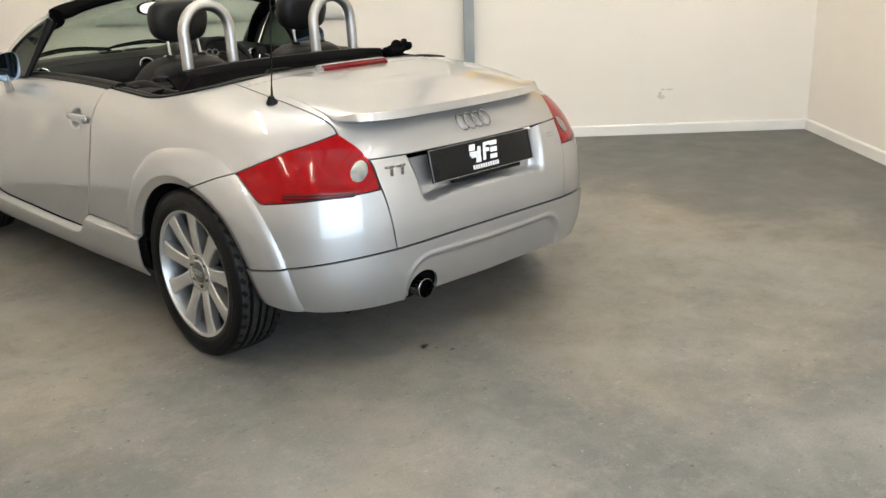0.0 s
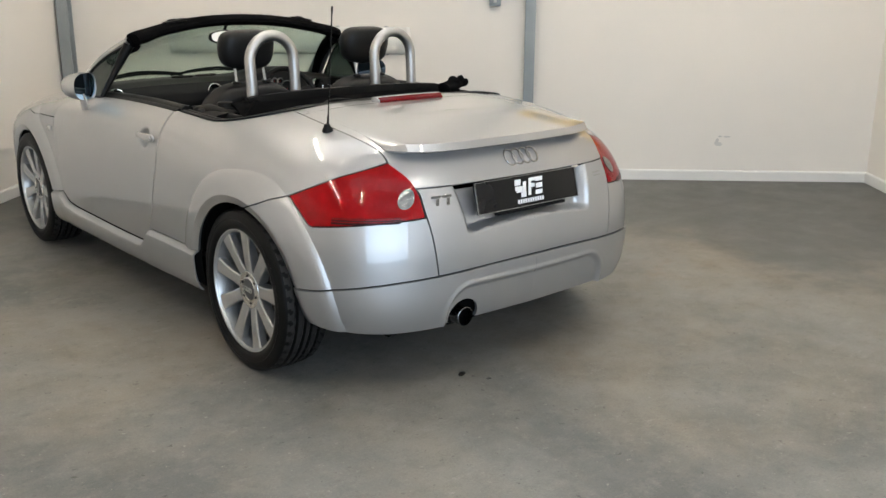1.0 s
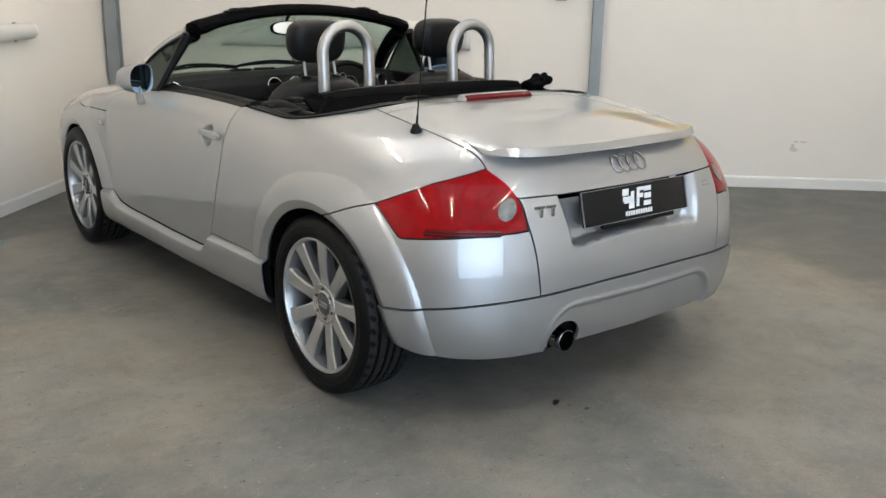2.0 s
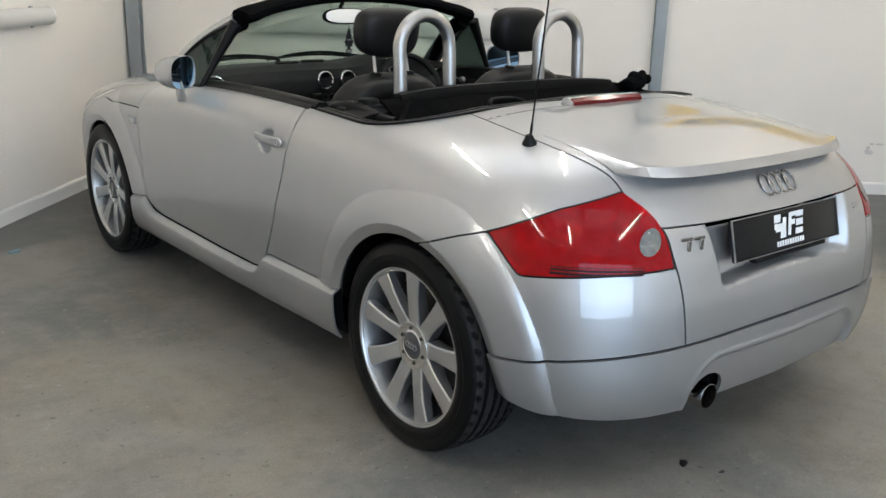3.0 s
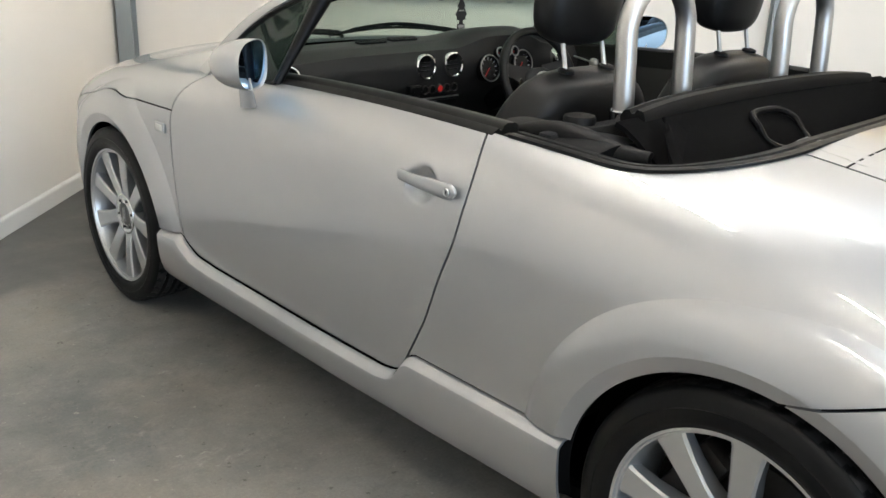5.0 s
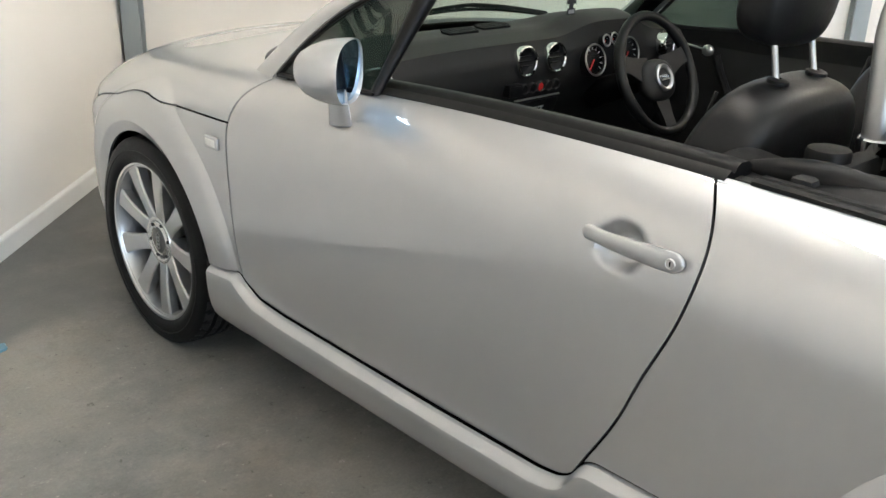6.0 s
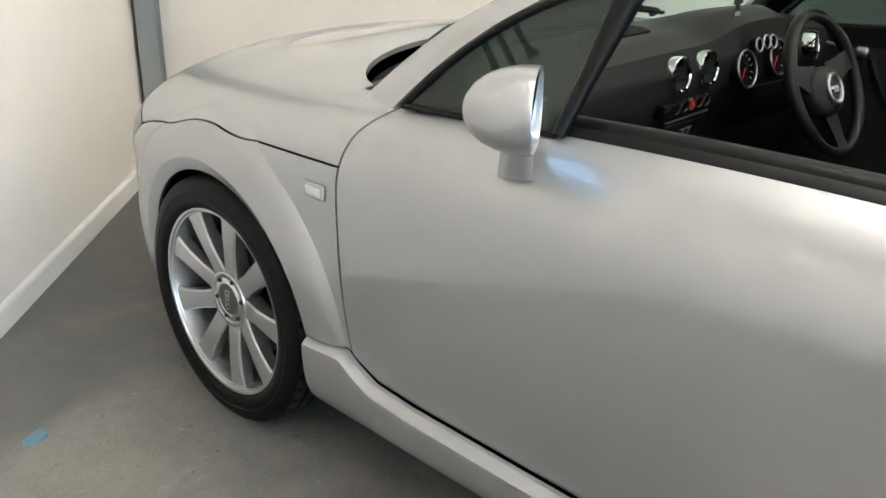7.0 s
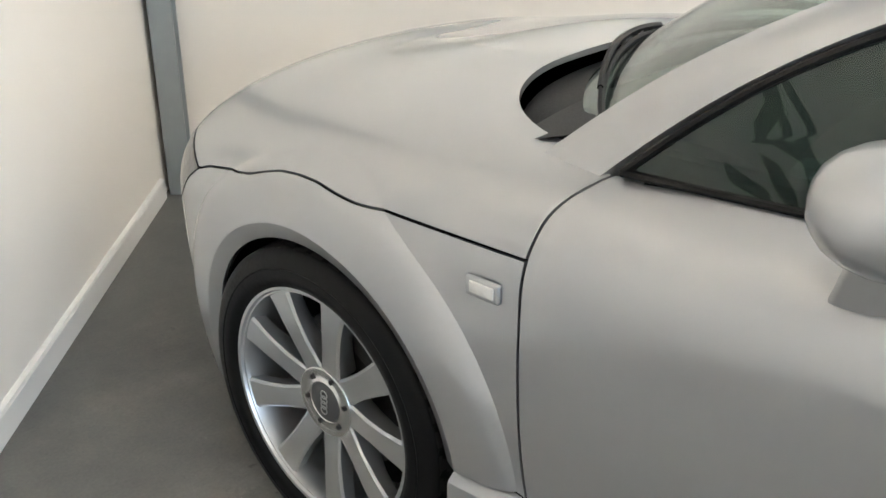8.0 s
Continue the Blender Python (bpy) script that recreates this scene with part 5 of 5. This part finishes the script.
# roof well behind the seats: padded bar, sloping panel, fabric
bm = bmesh.new()
bar = [Vector((x, .515 + .030 * (1 - (x / .52) ** 2), .958 + .014 * (1 - (x / .52) ** 4))) for x in (-.52 + 1.04 * k / 30 for k in range(31))]
sweep(bm, bar, [(-.030, -.03), (-.034, -.004), (-.026, .010), (-.012, .014), (-.006, .006), (.002, .006), (.008, .016), (.024, .014), (.030, .0), (.030, -.03)], lambda i: (0, -1, 0))
part("well_rail", bm, BLACK, car, "black ribbed rail behind the seats", 40)
bm = bmesh.new()
quad_sheet(bm, lambda i, j: (-.60 + 1.20 * i, .500 - .17 * j ** .8 + .03 * (1 - (2 * i - 1) ** 2) * (1 - j), .950 - .125 * j ** 1.1 - .006 * math.sin(9 * j) * math.sin(3 * i)), 30, 12, .01)
part("well_panel", bm, CLOTH, car, "black fabric roof well cover")
bm = bmesh.new()
box(bm, (1.40, .46, .02), Matrix.Translation((0, .36, .80)))
part("well_floor", bm, VOID, car)
bm = bmesh.new()
_lip = [p for p in EDGE if p.y < .62]
_lip = _lip[::-1] + [Vector((-p.x, p.y)) for p in _lip[1:]]
quad_sheet(bm, lambda i, j: (lambda p, c: Vector((p.x + (c.x - p.x) * (.085 + .17 * j), p.y + (c.y - p.y) * (.085 + .17 * j), float(deck_z(abs(p.x), p.y)) - .012 - .050 * j + .004 * math.sin(26 * i) * j)))(_lip[round(i * (len(_lip) - 1))], Vector((0, .62))), len(_lip) - 1, 4, .004)
part("canvas_band", bm, CANVAS, car, "dark grey canvas band inside the roof well")
bm = bmesh.new()
loop = [Vector((-.10 + .085 * math.copysign(abs(math.cos(q)) ** .55, math.cos(q)), .405 + .050 * math.sin(q), .905 + .034 * math.copysign(abs(math.sin(q)) ** .6, math.sin(q)))) for q in (2 * math.pi * k / 32 for k in range(32))]
tube(bm, loop, .008, 8, closed=True)
part("well_handle", bm, BLACK, car, "black loop handle")
for side in (-1, 1):
    bm = bmesh.new()
    quad_sheet(bm, lambda i, j: (side * (.735 - .20 * j), .46 + .30 * i, .872 + .022 * math.sin(math.pi * j * .9) + .006 * math.sin(7 * i)), 10, 8, .03)
    part("side_shelf", bm, BLACK, car)
    bm = bmesh.new()
    tube(bm, [(side * (.655 - .05 * (k / 10) ** 2), .70 - .30 * k / 10, .908 + .012 * math.sin(k * .5)) for k in range(11)], [.020 + .010 * math.sin(math.pi * k / 10) for k in range(11)], 12)
    part("side_roll", bm, BLACK, car, "rounded black trim roll beside the hoop")
    bm = bmesh.new()
    lathe(bm, [(-.03, .001), (-.03, .036), (.006, .036), (.012, .033), (.014, .026), (.014, .001)], 28, "z", Matrix.Translation((side * .560, .625, .935)))
    part("hoop_cap", bm, BLACK, car, "round black cap beside the roll hoop")
    bm = bmesh.new()
    flap = lambda i, j: (side * (.50 + .15 * i + .02 * math.sin(5 * j)), .455 - .16 * i - .05 * j + .07 * j * i, .958 - .045 * i - .012 * j + .018 * math.sin(4 * j + 2 * i) * (1 - i))
    quad_sheet(bm, flap, 10, 8, .006)
    part("roof_flap", bm, CLOTH, car, "loose black canvas flap")
bm = bmesh.new()
for k, (x, y, z, sx, sy, sz, r) in enumerate(((.455, .33, .975, .055, .05, .020, .3), (.50, .35, .988, .045, .030, .030, .9), (.548, .365, .990, .022, .030, .032, -.2), (.415, .31, .966, .05, .03, .016, .1), (.575, .37, .984, .016, .03, .026, .3))):
    pillow(bm, (sx, sy, sz), Matrix.Translation((x, y, z)) @ Matrix.Rotation(r, 4, "Z") @ Matrix.Rotation(.3 * (k - 1), 4, "Y"), 2.6, 2.2, 18, 10, lambda v: v + Vector((.004 * math.sin(90 * v.y), .003 * math.sin(80 * v.x), .004 * math.sin(70 * (v.x + v.y)))))
part("folded_canvas", bm, CLOTH, car, "bunched fold of black roof canvas")

# ---- roll hoops ----
for side in (-1, 1):
    bm = bmesh.new()
    cx, r, zt = side * .331, .109, 1.112
    path = [(cx - r, .600, .90), (cx - r, .604, .97), (cx - r, .608, 1.05)] + [(cx - r * math.cos(q), .612, zt + r * math.sin(q)) for q in (math.pi * k / 18 for k in range(19))] + [(cx + r, .608, 1.05), (cx + r, .604, .97), (cx + r, .600, .90)]
    tube(bm, path, .0235, 20)
    hoop = part("roll_hoop", bm, BRUSHED, car, "brushed aluminium roll hoop")
    for k in (-1, 1):
        bm = bmesh.new()
        lathe(bm, [(-.02, .03), (.003, .03), (.006, .027), (.006, .02)], 24, "z", Matrix.Translation((cx + k * r, .602, .945)))
        part("foot_ring", bm, CHROME, hoop)

# ---- seats ----
for side in (-1, 1):
    cx = side * .33
    lean = Matrix.Translation((cx, .865, .718)) @ Matrix.Rotation(radians(13), 4, "X")
    bm = bmesh.new()
    def back_shape(v):
        k = (v.z + .29) / .58
        w = 1 - .16 * max(0, (k - .62) / .38) ** 1.6
        wing = .035 * (abs(v.x) / .25) ** 3 * (1 - .5 * k)
        return Vector((v.x * w, v.y + (wing if v.y > 0 else 0), v.z))
    pillow(bm, (.25, .085, .29), lean, 3.4, 4.0, 40, 24, back_shape)
    seat = part("seat", bm, LEATHER, car, "black leather sports seat")
    bm = bmesh.new()
    pillow(bm, (.25, .27, .09), Matrix.Translation((cx, 1.16, .47)) @ Matrix.Rotation(radians(6), 4, "X"), 4, 3, 32, 14, lambda v: Vector((v.x, v.y, v.z + .03 * (abs(v.x) / .25) ** 3)))
    part("cushion", bm, LEATHER, seat)
    bm = bmesh.new()
    pillow(bm, (.134, .052, .088), Matrix.Translation((cx, .835, 1.150)) @ Matrix.Rotation(radians(8), 4, "X"), 3.4, 3.6, 36, 20, lambda v: Vector((v.x * (1 - .10 * max(0, -v.z / .088)), v.y + .012 * (v.x / .134) ** 2, v.z)))
    part("headrest", bm, LEATHER, seat, "black padded headrest")
    for k in (-1, 1):
        bm = bmesh.new()
        tube(bm, [(cx + k * .074, .800, .96), (cx + k * .071, .832, 1.10)], .0060, 10)
        part("headrest_post", bm, BRUSHED, seat)
        bm = bmesh.new()
        lathe(bm, [(0, .021), (.006, .020), (.009, .012), (.009, .005)], 20, "z", Matrix.Translation((cx + k * .074, .806, 1.003)) @ Matrix.Rotation(.15, 4, "X"))
        part("post_collar", bm, BLACK, seat)
    for k in (-1, 1):
        bm = bmesh.new()
        tube(bm, [lean @ Vector((k * (.165 - .03 * max(0, (j / 12 - .6) / .4)), .086 + .004 * math.sin(j), -.22 + .47 * j / 12)) for j in range(13)], .004, 6)
        part("seam", bm, LEATHER, seat)

# ---- dashboard ----
DASH_P = [(2.16, .880), (2.02, .925), (1.90, .946), (1.80, .944), (1.735, .922), (1.712, .880), (1.708, .820), (1.725, .770), (1.76, .72), (1.80, .60), (1.82, .45)]


def dash(i, j):
    x = -.69 + 1.38 * i
    f = j * (len(DASH_P) - 1)
    k = min(int(f), len(DASH_P) - 2)
    w = f - k
    y, z = (DASH_P[k][c] + (DASH_P[k + 1][c] - DASH_P[k][c]) * w for c in (0, 1))
    hump = math.exp(-((x - .32) / .17) ** 4)
    top = math.exp(-((j - .34) / .16) ** 2)
    return Vector((x, y + .10 * (abs(x) / .69) ** 4 * -.35 - .026 * hump * top, z + .045 * hump * top - .02 * (abs(x) / .69) ** 4))


bm = bmesh.new()
quad_sheet(bm, dash, 56, 40)
dashboard = part("dashboard", bm, DASH, car, "black soft-touch dashboard")


def facing(p, up=0.0, yaw=0.0):
    """A matrix whose local y looks out of the dashboard towards the seats."""
    return Matrix.Translation(p) @ Matrix.Rotation(yaw, 4, "Z") @ Matrix.Rotation(up, 4, "X")


def vent(p, yaw=0.0):
    m = facing(p, -.12, yaw)
    bm = bmesh.new()
    lathe(bm, [(.02, .041), (-.008, .043), (-.013, .0415), (-.014, .038), (-.011, .035), (.0, .034), (.02, .034)], 40, "y", m)
    ring = part("air_vent", bm, CHROME, dashboard, "round vent with a bright metal ring")
    bm = bmesh.new()
    lathe(bm, [(.004, .0345), (.002, .020), (.002, .001)], 28, "y", m)
    part("vane", bm, VOID, ring)
    for z in (-.013, 0, .013):
        bm = bmesh.new()
        box(bm, (.05 if z == 0 else .042, .010, .003), m @ Matrix.Translation((0, -.004, z)))
        part("slat", bm, BLACK, ring)
    for k in range(8):
        q = 2 * math.pi * k / 8
        bm = bmesh.new()
        lathe(bm, [(-.013, .0022), (-.0145, .0012), (-.0145, .0001)], 8, "y", m @ Matrix.Translation((.0395 * math.cos(q), 0, .0395 * math.sin(q))))
        part("rivet", bm, BLACK, ring)


for p, yaw in (((-.068, 1.712, .874), .0), ((.056, 1.712, .873), .0), ((.585, 1.690, .866), .25), ((-.63, 1.675, .880), -.3)):
    vent(Vector(p), yaw)
for k in range(5):
    x = -.066 + .033 * k
    bm = bmesh.new()
    m = facing(Vector((x, 1.7085, .797)), .05)
    lathe(bm, [(.01, .0150), (-.004, .0155), (-.006, .0140), (-.004, .0125)], 24, "y", m)
    b = part("switch", bm, DUSTY, dashboard, "small round switch with a metal bezel")
    bm = bmesh.new()
    lathe(bm, [(-.001, .0125), (-.004, .010), (-.004, .0001)], 20, "y", m)
    part("button", bm, HAZARD if k == 2 else BLACK, b, "red hazard button" if k == 2 else "")
bm = bmesh.new()
box(bm, (.055, .03, .035), facing(Vector((-.118, 1.705, .800))), .004)
box(bm, (.045, .004, .016), facing(Vector((-.118, 1.689, .806))), .001)
part("display_clip", bm, BLACK, dashboard)
bm = bmesh.new()
box(bm, (.19, .008, .005), facing(Vector((-.005, 1.712, .766)), .1), .002)
part("radio_lid_edge", bm, BRUSHED, dashboard, "bright metal edge of the radio lid")
bm = bmesh.new()
box(bm, (.185, .012, .075), facing(Vector((-.005, 1.728, .722)), .38), .006)
part("radio_lid", bm, BLACK, dashboard)
bm = bmesh.new()
for c in (-.012, .016):
    for dx, dz, w, h in ((0, .008, .024, .005), (0, -.003, .007, .018)):
        box(bm, (w, .002, h), facing(Vector((c + dx, 1.716, .728 + dz)), .38))
part("lid_badge", bm, GREY_TEXT, dashboard)
for k in range(2):
    bm = bmesh.new()
    for r in range(9):
        x0, y0 = -.20 + .15 * k, 1.855
        box(bm, (.13 - .02 * abs(r - 4) / 4, .0035, .006), Matrix.Translation((x0 + .004 * r, y0 - .034 + .0085 * r + .02 * k, .9475)) @ Matrix.Rotation(-.02, 4, "X"))
    part("demist_grille", bm, BLACK, dashboard, "slotted demister grille")
for x, z, r in ((.216, .852, .046), (.383, .860, .046), (.262, .905, .017), (.300, .908, .017), (.336, .905, .017)):
    m = facing(Vector((x, 1.690, z)), -.25)
    bm = bmesh.new()
    lathe(bm, [(.03, r), (-.004, r + .002), (-.007, r), (-.005, r - .003), (.004, r - .004)], 36, "y", m)
    g = part("gauge", bm, BLACK, dashboard, "round gauge with a metal bezel")
    bm = bmesh.new()
    lathe(bm, [(-.0045, r + .0024), (-.0075, r + .0008), (-.0078, r - .0012), (-.0052, r - .0030)], 36, "y", m)
    part("bezel", bm, BRUSHED, g, "thin bright metal bezel")
    bm = bmesh.new()
    lathe(bm, [(.004, r - .003), (.004, .0001)], 32, "y", m)
    part("dial", bm, PLATE_BLACK, g)
    bm = bmesh.new()
    for k in range(11 if r > .03 else 5):
        q = math.pi * (1.25 - 1.5 * k / (10 if r > .03 else 4))
        box(bm, (r * .16, .001, r * .035), m @ Matrix.Rotation(-q, 4, "Y") @ Matrix.Translation((r * .76, .0025, 0)))
    part("scale", bm, PLATE_WHITE, g)
    bm = bmesh.new()
    box(bm, (r * .8, .002, r * .06), m @ Matrix.Rotation(2.3, 4, "Y") @ Matrix.Translation((r * .35, .001, 0)))
    part("needle", bm, HAZARD, g)

# ---- steering wheel ----
wm = Matrix.Translation((.296, 1.520, .831)) @ Matrix.Rotation(radians(-24), 4, "X")
bm = bmesh.new()
tube(bm, [wm @ Vector((.170 * math.cos(q), 0, .170 * math.sin(q))) for q in (2 * math.pi * k / 56 for k in range(56))], [.0140 + .003 * math.exp(-((math.cos(2 * math.pi * k / 56) ** 2 - .75) / .2) ** 2) for k in range(56)], 12, closed=True)
sw = part("steering_wheel", bm, LEATHER, car, "three-spoke black leather steering wheel")
bm = bmesh.new()
pillow(bm, (.075, .030, .062), wm @ Matrix.Translation((0, .012, -.018)), 2.8, 2.6, 28, 14)
part("boss", bm, DASH, sw)
for q in (.28, math.pi - .28, 1.5 * math.pi):
    bm = bmesh.new()
    d = Vector((math.cos(q), 0, math.sin(q)))
    s = Vector((-d.z, 0, d.x))
    verts = []
    for k, (r, w, y) in enumerate(((.04, .040, .012), (.08, .032, .012), (.13, .024, .006), (.172, .026, .0))):
        for a, b in ((-1, -.008), (1, -.008), (.8, .010), (-.8, .010)):
            verts.append(wm @ (d * r + s * (a * w) + Vector((0, y + b, 0))))
    add_mesh(bm, verts, ring_faces(4, 4, True, True))
    part("spoke", bm, DASH, sw)
bm = bmesh.new()
lathe(bm, [(-.008, .040), (-.020, .039), (-.023, .035), (-.020, .029), (-.014, .028)], 36, "y", wm @ Matrix.Translation((0, -.002, -.016)))
part("horn_ring", bm, BRUSHED, sw, "bright metal ring on the boss")
bm = bmesh.new()
for k in range(4):
    c = (k - 1.5) * .0105
    tube(bm, [wm @ Vector((c + .008 * math.cos(a), -.022, -.016 + .008 * math.sin(a))) for a in (2 * math.pi * j / 14 for j in range(14))], .0014, 5, closed=True)
part("emblem", bm, CHROME, sw)
bm = bmesh.new()
lathe(bm, [(.02, .035), (.25, .045), (.25, .001)], 20, "y", wm)
part("column_shroud", bm, BLACK, sw)
bm = bmesh.new()
tube(bm, [(0, 1.38, .58), (.004, 1.36, .68)], [.018, .010], 10)
pillow(bm, (.022, .024, .028), Matrix.Translation((.004, 1.355, .70)), 2.2, 2.2, 16, 10)
part("gear_lever", bm, BRUSHED, car, "metal gear knob on its lever")

# ---- mirrors ----
for side in (-1, 1):
    mm = Matrix.Translation((side * .845, 1.494, .962)) @ Matrix.Rotation(radians(33 if side < 0 else -32), 4, "Z") @ Matrix.Scale(1.06, 4)
    bm = bmesh.new()
    verts, N = [], 32
    prof = [(.030, .955), (.010, .965), (.001, .975), (-.001, .985), (.001, .998), (.012, 1.005), (.030, .99), (.052, .92), (.074, .78), (.090, .60), (.100, .38), (.105, .16), (.106, .01)]
    for y, k in prof:
        for j in range(N):
            q = 2 * math.pi * j / N
            cx, cz = math.cos(q), math.sin(q)
            w = .079 * math.copysign(abs(cx) ** .72, cx)
            h = .061 * math.copysign(abs(cz) ** .78, cz) * (1 + .10 * (cx * -side))
            verts.append(mm @ Vector((w * k + side * .010 * (1 - k), y, h * k + .004 * (1 - k))))
    add_mesh(bm, verts, ring_faces(len(prof), N, True, False))
    mir = part("door_mirror", bm, PAINT, car, "silver door mirror on a short stalk", 60)
    bm = bmesh.new()
    ring = [Vector((.0758 * math.copysign(abs(math.cos(q)) ** .72, math.cos(q)), 0, .0585 * math.copysign(abs(math.sin(q)) ** .78, math.sin(q)) * (1 - .10 * math.cos(q) * side))) for q in (2 * math.pi * j / N for j in range(N))]
    add_mesh(bm, [mm @ (v + Vector((0, y - (.06 * v.z if side < 0 else .04 * v.x), 0))) for y in (.0045, .010) for v in ring], ring_faces(2, N, True, True))
    part("mirror_glass", bm, BLUE_MIRROR, mir, "blue-tinted mirror glass", 20)
    bm = bmesh.new()
    verts = []
    foot, neck = Vector((side * .838, 1.535, .845)), Vector((side * .858, 1.520, .925))
    for k in range(7):
        s = k / 6
        c = foot.lerp(neck, s)
        w, t = .036 - .008 * s, .015 - .004 * s
        for j in range(16):
            q = 2 * math.pi * j / 16
            verts.append(c + Vector((t * math.sin(q), w * math.cos(q), -.004 * math.cos(q))))
    add_mesh(bm, verts, ring_faces(7, 16, True, True))
    part("stalk", bm, PAINT, mir)

bm = bmesh.new()
rm = Matrix.Translation((0, 1.640, 1.166)) @ Matrix.Rotation(radians(-6), 4, "X") @ Matrix.Rotation(radians(-8), 4, "Z")
pillow(bm, (.112, .018, .036), rm, 2.6, 2.6, 32, 14)
rv = part("rear_view_mirror", bm, BLACK, car, "black-framed rear-view mirror")
bm = bmesh.new()
ring = [(.101 * math.copysign(abs(math.cos(q)) ** .75, math.cos(q)), .030 * math.copysign(abs(math.sin(q)) ** .75, math.sin(q))) for q in (2 * math.pi * j / 36 for j in range(36))]
add_mesh(bm, [rm @ Vector((x, y, z)) for y in (-.0165, -.019) for x, z in ring], ring_faces(2, 36, True, True))
part("mirror_glass", bm, MIRROR, rv, "", 20)
bm = bmesh.new()
tube(bm, [rm @ Vector((0, .01, .01)), (0, 1.68, 1.205), (0, 1.66, 1.225)], .009, 8)
part("stalk", bm, BLACK, rv)

# card air freshener hanging from the mirror
fr = empty("air_freshener", "black tree-shaped card air freshener hanging from the mirror", "air freshener", at=(.012, 1.628, 1.06))
bm = bmesh.new()
outline = [(0, .058), (.010, .036), (.006, .036), (.018, .014), (.011, .014), (.026, -.012), (.018, -.016), (.020, -.028), (.008, -.028), (.008, -.040), (.016, -.040), (.016, -.056)]
outline = outline + [(-x, z) for x, z in reversed(outline) if x]
add_mesh(bm, [(x, y, z) for y in (-.001, .001) for x, z in outline], ring_faces(2, len(outline), True, True))
part("card", bm, TREE_INK, fr)
for w, h, z in ((.024, .010, -.048), (.022, .005, .002)):
    bm = bmesh.new()
    box(bm, (w, .0006, h), Matrix.Translation((0, -.0016, z)))
    part("printed_bar", bm, GREY_TEXT, fr)
bm = bmesh.new()
tube(bm, [(0, 0, .056), (-.004, .006, .085), (-.006, .010, .105)], .0008, 5)
part("string", bm, BLACK, fr)

# ---- small things on the floor ----
def blot(x, y, r, seed, mat, name, label, category, flat=1.0, turn=0.0, h=.0016):
    rnd = random.Random(seed)
    bm = bmesh.new()
    n = 22
    rad = [r * rnd.uniform(.55, 1.15) for _ in range(n)]
    rad = [(rad[i - 1] + rad[i] * 2 + rad[(i + 1) % n]) / 4 for i in range(n)]
    pts = []
    for k in range(n):
        q = 2 * math.pi * k / n
        a, b = rad[k] * math.cos(q), rad[k] * math.sin(q) * flat
        pts.append((a * math.cos(turn) - b * math.sin(turn), a * math.sin(turn) + b * math.cos(turn)))
    add_mesh(bm, [(a * s, b * s, z) for z, s in ((.0002, 1), (h, .9)) for a, b in pts], ring_faces(2, n, True, True))
    ob = part(name, bm, mat)
    ob.location = (x, y, 0)
    return tagged(ob, label, category, kind="structure" if mat is OIL else "")


blot(-.245, -.565, .028, 3, OIL, "oil_stain", "small black oil drip on the concrete floor", "stain", .5, .6)
blot(-.195, -.665, .012, 5, OIL, "oil_stain", "small black oil drip on the concrete floor", "stain", .6, 0)
tape = blot(-1.262, 2.665, .045, 11, BLUE_PLASTIC, "plastic_scrap", "small crumpled scrap of blue plastic film on the floor", "litter", .5, .5, .006)
